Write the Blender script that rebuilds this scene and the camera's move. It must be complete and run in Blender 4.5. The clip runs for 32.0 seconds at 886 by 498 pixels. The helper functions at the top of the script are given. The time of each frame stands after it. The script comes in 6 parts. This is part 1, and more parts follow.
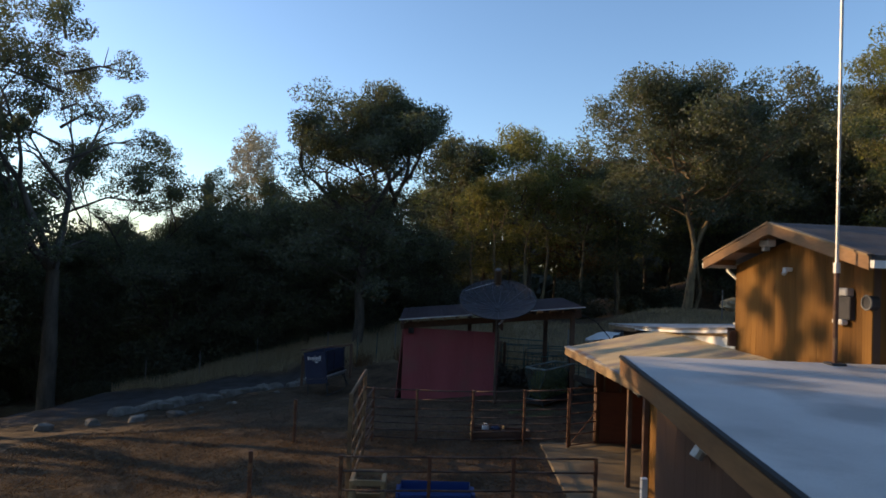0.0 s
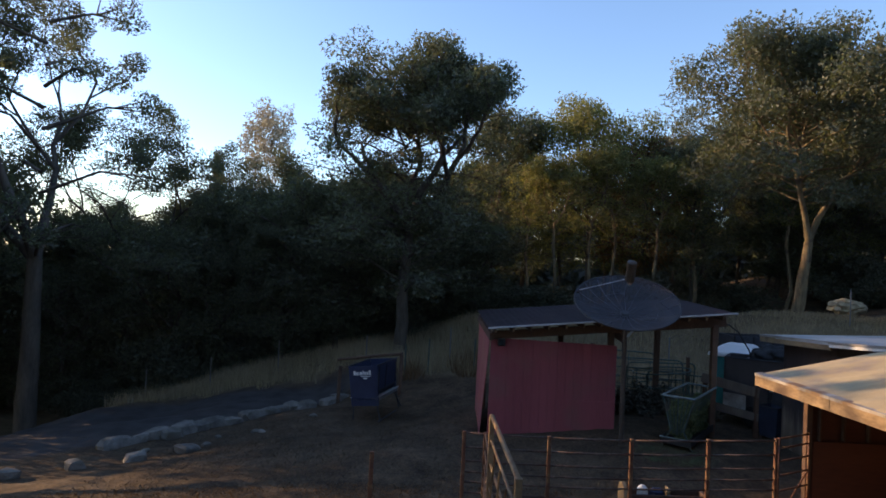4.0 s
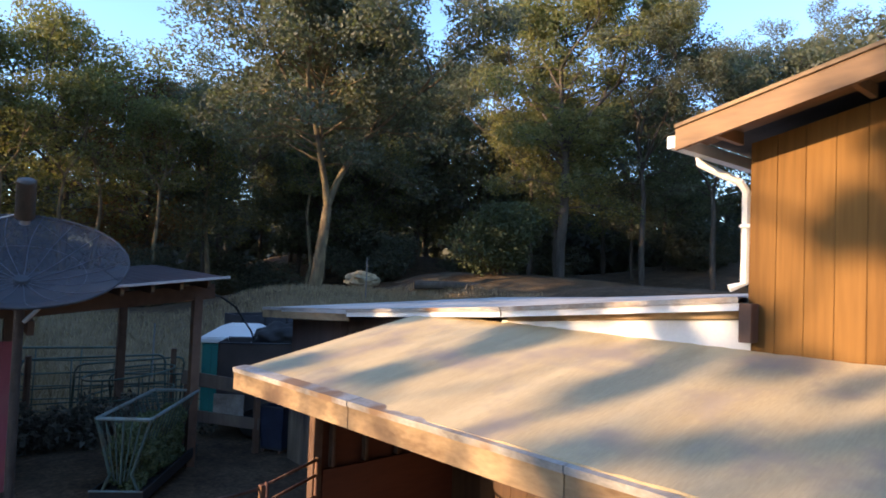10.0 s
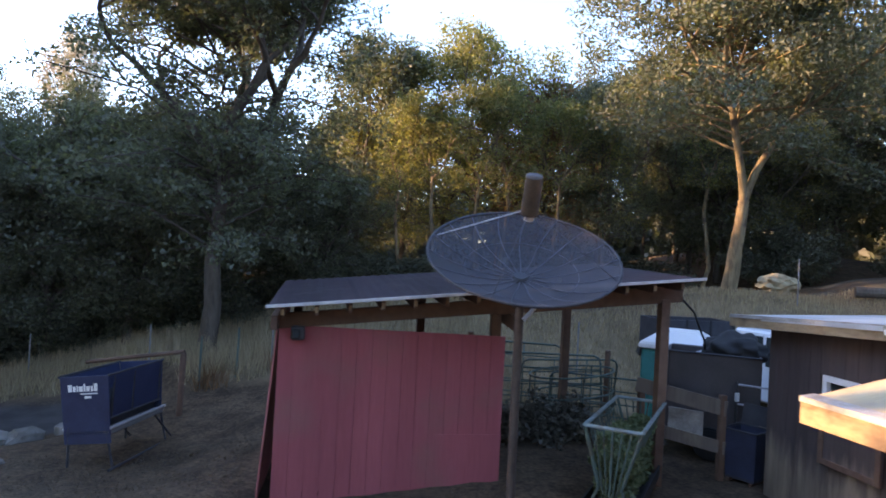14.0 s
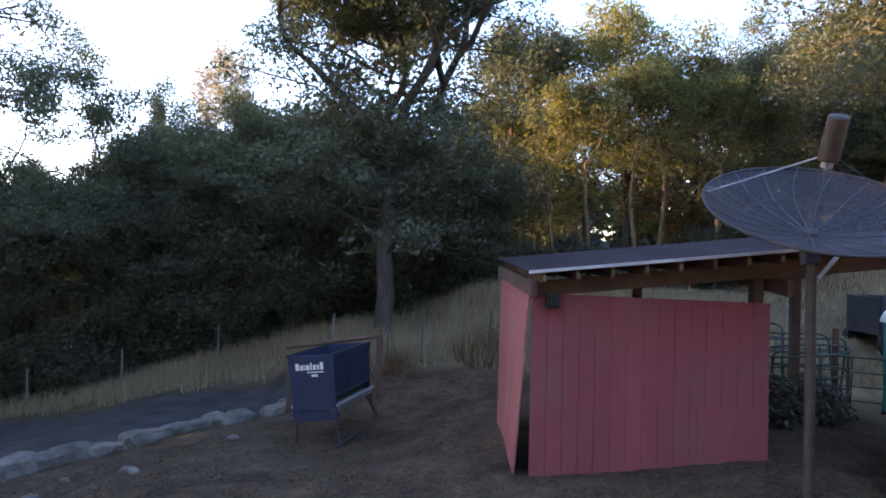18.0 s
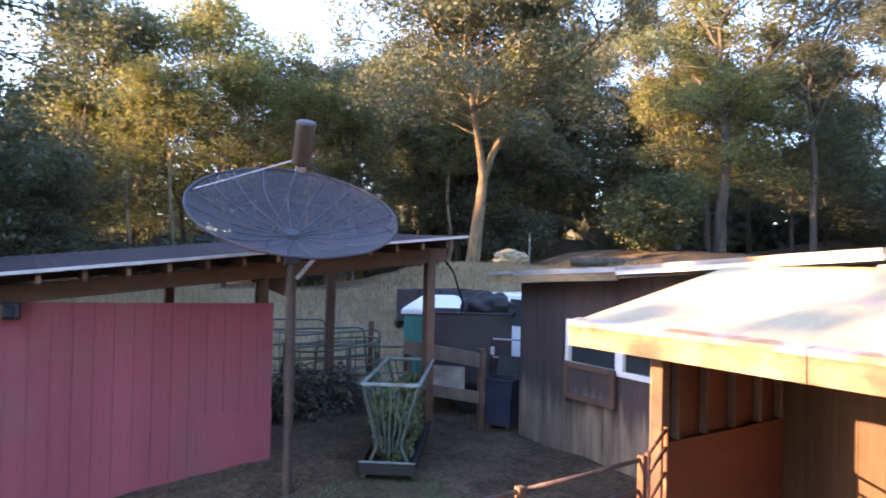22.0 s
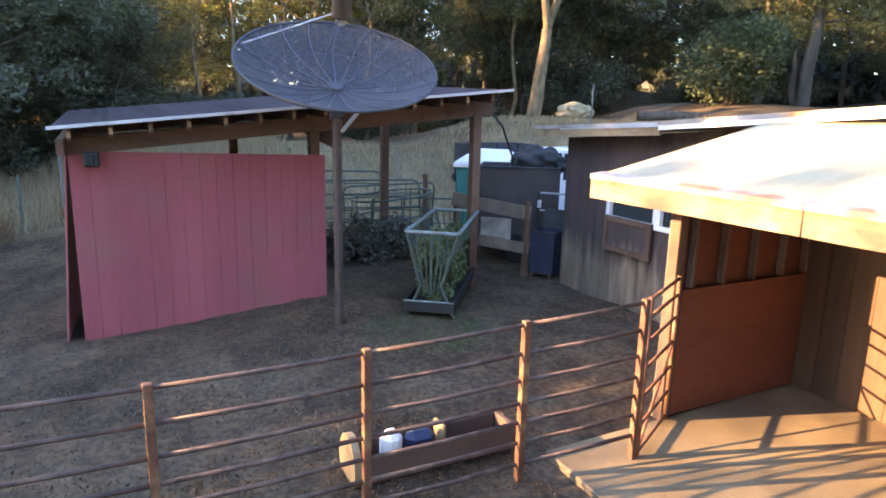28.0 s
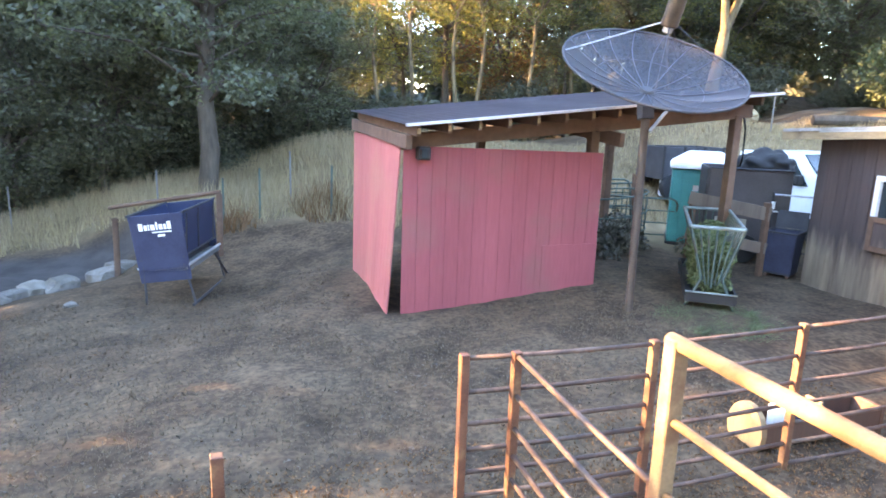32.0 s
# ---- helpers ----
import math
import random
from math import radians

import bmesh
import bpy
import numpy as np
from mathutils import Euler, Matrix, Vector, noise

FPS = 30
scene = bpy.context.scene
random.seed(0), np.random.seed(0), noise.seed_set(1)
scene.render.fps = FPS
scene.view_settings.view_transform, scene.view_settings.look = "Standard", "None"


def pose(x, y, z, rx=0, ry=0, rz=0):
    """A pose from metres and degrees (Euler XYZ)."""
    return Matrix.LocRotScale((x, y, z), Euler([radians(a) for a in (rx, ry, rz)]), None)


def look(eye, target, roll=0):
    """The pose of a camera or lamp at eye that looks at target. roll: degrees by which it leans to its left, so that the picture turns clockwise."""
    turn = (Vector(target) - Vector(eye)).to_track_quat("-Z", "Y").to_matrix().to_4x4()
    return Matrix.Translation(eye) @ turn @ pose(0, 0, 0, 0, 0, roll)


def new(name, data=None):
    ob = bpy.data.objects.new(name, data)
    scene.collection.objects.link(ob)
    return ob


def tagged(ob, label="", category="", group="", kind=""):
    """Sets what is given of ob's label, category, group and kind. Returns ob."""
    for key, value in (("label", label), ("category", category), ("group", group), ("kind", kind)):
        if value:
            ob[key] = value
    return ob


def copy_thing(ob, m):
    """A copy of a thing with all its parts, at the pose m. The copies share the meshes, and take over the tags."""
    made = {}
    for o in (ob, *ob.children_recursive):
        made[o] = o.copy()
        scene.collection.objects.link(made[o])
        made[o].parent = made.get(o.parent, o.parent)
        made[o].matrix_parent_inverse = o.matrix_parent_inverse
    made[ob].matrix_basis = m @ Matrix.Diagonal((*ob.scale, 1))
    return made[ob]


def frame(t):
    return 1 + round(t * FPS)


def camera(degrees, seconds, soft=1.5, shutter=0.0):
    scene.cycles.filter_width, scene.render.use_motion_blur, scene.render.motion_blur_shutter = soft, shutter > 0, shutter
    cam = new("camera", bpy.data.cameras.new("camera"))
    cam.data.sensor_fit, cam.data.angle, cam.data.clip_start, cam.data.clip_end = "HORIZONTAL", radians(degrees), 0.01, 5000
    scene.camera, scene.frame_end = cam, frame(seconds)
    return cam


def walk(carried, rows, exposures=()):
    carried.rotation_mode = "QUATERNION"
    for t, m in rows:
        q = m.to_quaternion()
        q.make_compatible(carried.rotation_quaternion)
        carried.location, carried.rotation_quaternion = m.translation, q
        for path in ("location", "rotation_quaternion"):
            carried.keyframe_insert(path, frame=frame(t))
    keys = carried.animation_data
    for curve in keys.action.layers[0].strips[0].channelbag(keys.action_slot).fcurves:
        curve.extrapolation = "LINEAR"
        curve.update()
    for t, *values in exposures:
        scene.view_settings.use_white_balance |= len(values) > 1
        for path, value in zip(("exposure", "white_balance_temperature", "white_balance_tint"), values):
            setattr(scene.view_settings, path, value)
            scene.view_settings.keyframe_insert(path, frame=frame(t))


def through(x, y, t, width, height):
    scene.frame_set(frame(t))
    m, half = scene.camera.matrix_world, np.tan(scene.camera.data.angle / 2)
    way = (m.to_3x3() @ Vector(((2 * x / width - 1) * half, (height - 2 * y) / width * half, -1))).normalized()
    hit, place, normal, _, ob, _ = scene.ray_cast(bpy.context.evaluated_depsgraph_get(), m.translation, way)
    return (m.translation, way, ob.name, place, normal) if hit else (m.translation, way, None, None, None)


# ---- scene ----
# ---- camera ----
cam = camera(69.5, 32.0, 1.7, 0.25)
PATH = [
    (0, (-0.033, 0.208, 4.393), (0.011, 2.207, 4.451), 2.2),
    (0.5, (-0.809, 0.193, 4.411), (-0.758, 2.191, 4.463), 2.2),
    (1, (-1.76, 0.199, 4.326), (-1.698, 2.197, 4.386), 2.1),
    (1.5, (-2.252, 0.319, 4.253), (-2.189, 2.317, 4.314), 2.4),
    (2, (-2.527, 0.938, 4.293), (-2.463, 2.937, 4.348), 2.3),
    (2.5, (-2.711, 1.905, 4.297), (-2.64, 3.903, 4.347), 2.3),
    (4.5, (-2.244, 6.696, 4.147), (-2.2, 8.696, 4.183), 2.8),
    (5, (-2.052, 7.782, 4.075), (-1.881, 9.774, 4.12), 2.9),
    (5.5, (-1.835, 8.439, 4.064), (-1.402, 10.391, 4.117), 2.9),
    (6, (-1.619, 8.541, 4.093), (-0.814, 10.37, 4.16), 2.0),
    (6.5, (-1.405, 8.893, 4.098), (-0.233, 10.512, 4.179), 1.6),
    (7, (-1.034, 9.317, 4.083), (0.323, 10.783, 4.173), 1.6),
    (7.5, (-0.731, 9.562, 3.815), (0.659, 10.998, 3.899), 1.6),
    (8, (-0.578, 9.628, 3.529), (0.821, 11.054, 3.619), 1.7),
    (8.5, (-0.397, 9.719, 3.464), (1.002, 11.145, 3.551), 1.9),
    (9, (-0.094, 9.927, 3.472), (1.306, 11.353, 3.552), 2.0),
    (9.5, (0.392, 10.287, 3.484), (1.792, 11.713, 3.565), 2.1),
    (10, (0.867, 10.628, 3.522), (2.183, 12.132, 3.592), 2.2),
    (10.5, (1.134, 10.814, 3.499), (2.346, 12.403, 3.566), 2.5),
    (11, (1.241, 10.898, 3.51), (2.328, 12.577, 3.563), 2.6),
    (11.5, (1.341, 10.985, 3.53), (2.342, 12.716, 3.569), 2.7),
    (12, (1.209, 11.213, 3.494), (2.192, 12.954, 3.542), 2.9),
    (12.5, (1.012, 11.669, 3.503), (1.772, 13.518, 3.531), 3.0),
    (13, (0.806, 11.935, 3.49), (1.278, 13.879, 3.504), 3.0),
    (13.5, (0.585, 12.187, 3.447), (0.955, 14.152, 3.465), 3.1),
    (14, (-0.233, 12.432, 3.44), (0.133, 14.398, 3.458), 3.1),
    (14.5, (-1.249, 12.657, 3.389), (-0.874, 14.621, 3.418), 2.9),
    (15, (-2.1, 12.865, 3.375), (-1.72, 14.828, 3.409), 2.8),
    (15.5, (-2.555, 13.018, 3.182), (-2.218, 14.989, 3.226), 2.8),
    (17.5, (-2.508, 12.952, 2.862), (-2.438, 14.951, 2.876), 1.2),
    (18, (-2.142, 12.937, 2.889), (-2.089, 14.936, 2.902), 1.3),
    (18.5, (-1.793, 12.986, 2.917), (-1.641, 14.981, 2.932), 1.6),
    (19, (-1.649, 13.021, 2.949), (-1.362, 15.0, 2.964), 1.5),
    (19.5, (-1.64, 13.025, 2.979), (-1.318, 14.999, 2.993), 1.4),
    (20, (-1.37, 12.983, 2.965), (-1.043, 14.956, 2.982), 1.6),
    (20.5, (-1.063, 12.941, 2.959), (-0.732, 14.914, 2.976), 1.6),
    (21, (-0.662, 12.889, 2.974), (-0.235, 14.843, 2.989), 1.7),
    (21.5, (-0.376, 12.828, 2.97), (0.325, 14.701, 2.991), 1.5),
    (22, (-0.395, 12.883, 2.968), (0.698, 14.557, 2.998), 1.3),
    (22.5, (-0.406, 12.91, 2.989), (0.766, 14.531, 3.015), 1.1),
    (23, (-0.425, 12.905, 2.998), (0.763, 14.514, 3.022), 1.1),
    (23.5, (-0.438, 12.862, 3.004), (0.758, 14.463, 2.942), 1.1),
    (24, (-0.437, 12.793, 3.021), (0.76, 14.385, 2.836), 1.4),
    (24.5, (-0.411, 12.71, 3.012), (0.782, 14.292, 2.742), 1.5),
    (26.5, (-0.296, 12.463, 3.028), (0.829, 14.062, 2.61), 1.6),
    (27, (-0.286, 12.427, 3.004), (0.759, 14.08, 2.582), 1.4),
    (27.5, (-0.263, 12.399, 2.994), (0.692, 14.104, 2.571), 1.5),
    (28, (-0.245, 12.379, 2.99), (0.647, 14.118, 2.564), 1.5),
    (28.5, (-0.25, 12.351, 2.993), (0.453, 14.172, 2.56), 1.5),
    (29, (-0.252, 12.351, 2.975), (0.293, 14.226, 2.541), 1.7),
    (29.5, (-0.258, 12.352, 2.952), (0.244, 14.238, 2.517), 1.7),
    (30, (-0.353, 12.369, 2.945), (0.138, 14.259, 2.509), 1.8),
    (30.5, (-0.729, 12.428, 2.933), (-0.24, 14.318, 2.502), 1.9),
    (31, (-1.529, 12.578, 2.917), (-1.051, 14.471, 2.483), 1.9),
    (31.5, (-2.431, 12.688, 2.915), (-1.93, 14.575, 2.482), 1.9),
    (32, (-3.106, 12.815, 2.878), (-2.453, 14.657, 2.454), 1.9),
]
EXPOSURES = [(0.0, -0.38, 6500, 12), (2.0, -0.12, 6750, 12), (4.5, 0.12, 6500, 19), (6.0, 0.8, 6500, 19), (9.0, 0.74, 5950, 14), (12.0, 0.98, 6550, 19), (13.0, 1.18, 6600, 21),
             (15.0, 1.9, 7050, 26), (17.8, 1.58, 6950, 27), (19.0, 1.72, 6900, 29), (22.0, 2.33, 6800, 28), (23.0, 2.05, 6450, 24), (27.0, 2.2, 6700, 20),
             (28.0, 2.58, 7050, 22), (29.0, 3.15, 7350, 23), (30.0, 3.43, 7400, 23), (31.0, 3.52, 7450, 21), (32.0, 3.6, 7450, 19)]
walk(cam, [(t, look(eye, target, roll)) for t, eye, target, roll in PATH], EXPOSURES)

# ---- sun and sky ----
SUN_ELEVATION, SUN_BEARING = 14.5, -71.5   # bearing clockwise from +y
sun_from = Vector((math.sin(radians(SUN_BEARING)) * math.cos(radians(SUN_ELEVATION)),
                   math.cos(radians(SUN_BEARING)) * math.cos(radians(SUN_ELEVATION)), math.sin(radians(SUN_ELEVATION))))
world = bpy.data.worlds.new("sky")
scene.world = world
world.use_nodes = True
wn = world.node_tree.nodes
sky = wn.new("ShaderNodeTexSky")
sky.sky_type, sky.sun_disc = "NISHITA", False
sky.sun_elevation, sky.sun_rotation = radians(SUN_ELEVATION), radians(SUN_BEARING)
sky.air_density, sky.dust_density, sky.ozone_density = 1.0, 0.55, 3.0
world.node_tree.links.new(sky.outputs[0], wn["Background"].inputs[0])
wn["Background"].inputs[1].default_value = 0.33
sun = new("sun", bpy.data.lights.new("sun", "SUN"))
sun.data.energy, sun.data.angle, sun.data.color = 7.2, radians(0.5), (1.0, 0.68, 0.36)
sun.matrix_world = look(sun_from * 60, (0, 0, 0))


# ---- materials ----
def ramp_mat(name, dark, light, scale=4.0, rough=0.8, metal=0.0, bump=0.2, fine=40.0, stretch=(1, 1, 1), vary=0.0,
             dirt=None, spec=0.4, island=False):
    """A surface of two tones at two scales, with fine relief, optional dirt patches and a tone that differs from piece to piece."""
    m = bpy.data.materials.new(name)
    m.use_nodes = True
    n, l = m.node_tree.nodes, m.node_tree.links
    b = n["Principled BSDF"]
    tc, mp = n.new("ShaderNodeTexCoord"), n.new("ShaderNodeMapping")
    mp.inputs["Scale"].default_value = stretch
    l.new(tc.outputs["Object"], mp.inputs["Vector"])
    big, small = n.new("ShaderNodeTexNoise"), n.new("ShaderNodeTexNoise")
    for tex, s, d in ((big, scale, 4), (small, fine, 5)):
        tex.inputs["Scale"].default_value, tex.inputs["Detail"].default_value = s, d
        l.new(mp.outputs[0], tex.inputs["Vector"])
    add = n.new("ShaderNodeMath")
    add.operation = "MULTIPLY_ADD"
    l.new(small.outputs[0], add.inputs[0])
    add.inputs[1].default_value = 0.5
    l.new(big.outputs[0], add.inputs[2])
    ramp = n.new("ShaderNodeValToRGB")
    ramp.color_ramp.elements[0].position, ramp.color_ramp.elements[1].position = 0.5, 1.0
    ramp.color_ramp.elements[0].color, ramp.color_ramp.elements[1].color = (*dark, 1), (*light, 1)
    l.new(add.outputs[0], ramp.inputs[0])
    colour = ramp.outputs[0]
    if vary:
        info = n.new("ShaderNodeNewGeometry" if island else "ShaderNodeObjectInfo")
        hsv, mr = n.new("ShaderNodeHueSaturation"), n.new("ShaderNodeMapRange")
        l.new(info.outputs["Random Per Island" if island else "Random"], mr.inputs[0])
        mr.inputs[3].default_value, mr.inputs[4].default_value = 1 - vary, 1 + vary
        l.new(mr.outputs[0], hsv.inputs["Value"])
        l.new(colour, hsv.inputs["Color"])
        colour = hsv.outputs[0]
    if dirt:
        patch, pr, mix = n.new("ShaderNodeTexNoise"), n.new("ShaderNodeValToRGB"), n.new("ShaderNodeMixRGB")
        patch.inputs["Scale"].default_value, patch.inputs["Detail"].default_value = dirt[1], 6
        l.new(tc.outputs["Object"], patch.inputs["Vector"])
        pr.color_ramp.elements[0].position, pr.color_ramp.elements[1].position = 0.52, 0.68
        l.new(patch.outputs[0], pr.inputs[0])
        l.new(pr.outputs[0], mix.inputs[0])
        l.new(colour, mix.inputs[1])
        mix.inputs[2].default_value = (*dirt[0], 1)
        colour = mix.outputs[0]
    l.new(colour, b.inputs["Base Color"])
    b.inputs["Roughness"].default_value, b.inputs["Metallic"].default_value = rough, metal
    b.inputs["Specular IOR Level"].default_value = spec
    if bump:
        bp = n.new("ShaderNodeBump")
        bp.inputs["Strength"].default_value, bp.inputs["Distance"].default_value = bump, 0.02
        l.new(add.outputs[0], bp.inputs["Height"])
        l.new(bp.outputs[0], b.inputs["Normal"])
    return m


def leaf_mat(name, dark, light, through=0.45, gloss=0.35):
    """Leaves: each its own tone, some light passing through."""
    m = bpy.data.materials.new(name)
    m.use_nodes = True
    n, l = m.node_tree.nodes, m.node_tree.links
    geo, ramp = n.new("ShaderNodeNewGeometry"), n.new("ShaderNodeValToRGB")
    ramp.color_ramp.elements[0].color, ramp.color_ramp.elements[1].color = (*dark, 1), (*light, 1)
    l.new(geo.outputs["Random Per Island"], ramp.inputs[0])
    b, tr, mix = n["Principled BSDF"], n.new("ShaderNodeBsdfTranslucent"), n.new("ShaderNodeMixShader")
    b.inputs["Roughness"].default_value, b.inputs["Specular IOR Level"].default_value = 0.65, gloss
    l.new(ramp.outputs[0], b.inputs["Base Color"])
    glow = n.new("ShaderNodeValToRGB")
    for i, c in enumerate((dark, light)):
        glow.color_ramp.elements[i].color = (min(0.8, c[0] * 1.55), min(0.8, c[1] * 1.6), c[2] * 0.85, 1)
    l.new(geo.outputs["Random Per Island"], glow.inputs[0])
    l.new(glow.outputs[0], tr.inputs[0])
    mix.inputs[0].default_value = through
    l.new(b.outputs[0], mix.inputs[1])
    l.new(tr.outputs[0], mix.inputs[2])
    l.new(mix.outputs[0], n["Material Output"].inputs["Surface"])
    return m


def plain(name, colour, rough=0.5, metal=0.0, alpha=1.0):
    m = ramp_mat(name, [c * 0.85 for c in colour], colour, 3, rough, metal, 0.05)
    m.node_tree.nodes["Principled BSDF"].inputs["Alpha"].default_value = alpha
    return m


WOOD_ALONG_Z = (1, 1, 0.06)
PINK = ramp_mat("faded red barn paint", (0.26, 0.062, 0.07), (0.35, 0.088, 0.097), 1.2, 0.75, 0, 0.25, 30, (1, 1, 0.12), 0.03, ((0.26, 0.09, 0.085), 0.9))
PINK_SIDE = ramp_mat("lighter pink barn paint", (0.31, 0.09, 0.09), (0.43, 0.14, 0.13), 1.2, 0.75, 0, 0.25, 30, (1, 1, 0.12), 0.06, ((0.38, 0.15, 0.12), 0.9))
STAIN = ramp_mat("brown stained siding", (0.098, 0.047, 0.013), (0.22, 0.112, 0.03), 2.0, 0.75, 0, 0.25, 26, WOOD_ALONG_Z, 0.12, None, 0.15)
WEATHERED = ramp_mat("weathered brown boards", (0.1, 0.075, 0.06), (0.2, 0.155, 0.12), 2.5, 0.85, 0, 0.4, 26, WOOD_ALONG_Z, 0.14, ((0.3, 0.24, 0.17), 1.1))
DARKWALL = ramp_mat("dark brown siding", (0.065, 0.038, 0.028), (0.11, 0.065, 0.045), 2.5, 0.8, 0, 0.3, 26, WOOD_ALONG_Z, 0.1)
REDWOOD = ramp_mat("red-brown plywood", (0.068, 0.019, 0.01), (0.13, 0.037, 0.017), 1.6, 0.6, 0, 0.2, 22, (0.2, 1, 1), 0.08)
INNERBOARD = ramp_mat("brown inner boards", (0.045, 0.0215, 0.011), (0.11, 0.055, 0.025), 2.0, 0.7, 0, 0.3, 24, WOOD_ALONG_Z, 0.12)
TIMBER = ramp_mat("old dark timber", (0.08, 0.045, 0.03), (0.17, 0.1, 0.065), 3, 0.85, 0, 0.4, 30, (0.3, 0.3, 0.3), 0.15)
FASCIA = ramp_mat("weathered fascia timber", (0.15, 0.095, 0.05), (0.38, 0.265, 0.145), 3, 0.75, 0, 0.3, 30, (1, 0.35, 1), 0.08, ((0.11, 0.068, 0.042), 1.7))
TRIM = ramp_mat("brown fascia paint", (0.16, 0.085, 0.036), (0.27, 0.15, 0.066), 4, 0.6, 0, 0.2, 30, (1, 0.2, 1), 0.06)
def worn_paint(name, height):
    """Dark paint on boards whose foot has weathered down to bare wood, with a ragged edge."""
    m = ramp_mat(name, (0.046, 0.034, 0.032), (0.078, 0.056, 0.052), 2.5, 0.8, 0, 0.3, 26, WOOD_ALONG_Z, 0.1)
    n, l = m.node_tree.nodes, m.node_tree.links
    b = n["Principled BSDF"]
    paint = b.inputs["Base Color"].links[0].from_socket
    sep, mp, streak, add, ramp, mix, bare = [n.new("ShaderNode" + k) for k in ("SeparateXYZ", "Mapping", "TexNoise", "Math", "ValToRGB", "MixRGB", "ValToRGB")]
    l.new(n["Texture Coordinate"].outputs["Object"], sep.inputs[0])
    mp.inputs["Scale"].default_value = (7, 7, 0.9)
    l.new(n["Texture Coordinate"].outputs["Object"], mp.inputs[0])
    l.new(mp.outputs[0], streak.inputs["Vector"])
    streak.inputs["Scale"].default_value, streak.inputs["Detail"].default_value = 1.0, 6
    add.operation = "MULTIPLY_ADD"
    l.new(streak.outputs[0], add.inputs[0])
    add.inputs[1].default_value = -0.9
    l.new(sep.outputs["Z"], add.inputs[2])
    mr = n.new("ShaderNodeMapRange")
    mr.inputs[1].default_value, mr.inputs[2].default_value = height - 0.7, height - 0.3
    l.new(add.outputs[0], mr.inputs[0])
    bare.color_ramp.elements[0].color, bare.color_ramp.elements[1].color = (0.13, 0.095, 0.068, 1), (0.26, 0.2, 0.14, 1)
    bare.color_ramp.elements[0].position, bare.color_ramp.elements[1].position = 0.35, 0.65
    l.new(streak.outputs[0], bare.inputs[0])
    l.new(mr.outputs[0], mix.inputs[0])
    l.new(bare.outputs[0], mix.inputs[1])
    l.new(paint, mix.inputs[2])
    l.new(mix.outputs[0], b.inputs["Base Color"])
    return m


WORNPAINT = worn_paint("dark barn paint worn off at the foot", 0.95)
TANROOF = ramp_mat("sandy roll roofing", (0.355, 0.272, 0.15), (0.53, 0.418, 0.24), 1.3, 0.75, 0, 0.3, 40, (0.2, 2.2, 1), 0.05, ((0.3, 0.24, 0.18), 1.5), 0.5)
GREYROOF = ramp_mat("grey roll roofing", (0.38, 0.37, 0.35), (0.54, 0.53, 0.5), 1.0, 0.65, 0, 0.2, 80, (1, 1, 1), 0.05, ((0.33, 0.32, 0.3), 0.9), 0.5)
SHINGLE = ramp_mat("dark asphalt shingle", (0.035, 0.033, 0.034), (0.075, 0.07, 0.07), 3, 0.85, 0, 0.4, 70, (1, 1, 1), 0.15)
SHEDROOF = ramp_mat("dull brown metal roofing", (0.05, 0.036, 0.042), (0.09, 0.065, 0.075), 1.5, 0.6, 0.2, 0.1, 40, (1, 0.1, 1), 0.06, ((0.1, 0.08, 0.08), 2.0))
WHITE = ramp_mat("white paint", (0.68, 0.67, 0.63), (0.8, 0.79, 0.76), 2, 0.55, 0, 0.1, 40)
METAL = ramp_mat("dull galvanised steel", (0.38, 0.38, 0.38), (0.55, 0.55, 0.55), 6, 0.5, 0.5, 0.05, 60)
PIPE = ramp_mat("dull brown steel rail", (0.048, 0.03, 0.024), (0.105, 0.067, 0.05), 7, 0.65, 0.15, 0.2, 60, (1, 1, 1), 0.1, ((0.16, 0.1, 0.07), 6))
STAKE = plain("dull grey steel", (0.21, 0.21, 0.2), 0.6, 0.2)
RUST = ramp_mat("rust-brown steel pipe", (0.075, 0.03, 0.019), (0.16, 0.072, 0.04), 7, 0.6, 0.1, 0.2, 60, (1, 1, 1), 0.08, ((0.22, 0.13, 0.065), 6))
TANSTEEL = ramp_mat("tan worn steel", (0.13, 0.082, 0.045), (0.27, 0.185, 0.1), 6, 0.55, 0.15, 0.2, 60, (1, 1, 1), 0.08, ((0.14, 0.07, 0.04), 5))
EDGING = ramp_mat("weathered pale roof edging", (0.2, 0.18, 0.155), (0.46, 0.43, 0.39), 5, 0.6, 0.2, 0.15, 50, (1, 0.5, 1), 0.1, ((0.22, 0.14, 0.085), 2.2))
CONCRETE = ramp_mat("stained concrete", (0.15, 0.108, 0.058), (0.28, 0.208, 0.118), 1.2, 0.7, 0, 0.25, 60, (1, 1, 1), 0, ((0.13, 0.095, 0.06), 0.9))
POLE = ramp_mat("brown weathered steel", (0.05, 0.037, 0.03), (0.1, 0.075, 0.06), 5, 0.6, 0.2, 0.15, 50)
MESHDISH = plain("dark perforated mesh", (0.046, 0.041, 0.047), 0.6, 0.1, 0.78)   # the holes let a good quarter through
RIB = plain("grey dish rib", (0.105, 0.103, 0.118), 0.5, 0.3)
HORN = ramp_mat("brown weathered plastic", (0.035, 0.025, 0.018), (0.08, 0.055, 0.035), 5, 0.5)
NAVY = ramp_mat("navy blue sheet steel", (0.018, 0.025, 0.06), (0.03, 0.042, 0.09), 2, 0.5, 0.2, 0.08, 30)
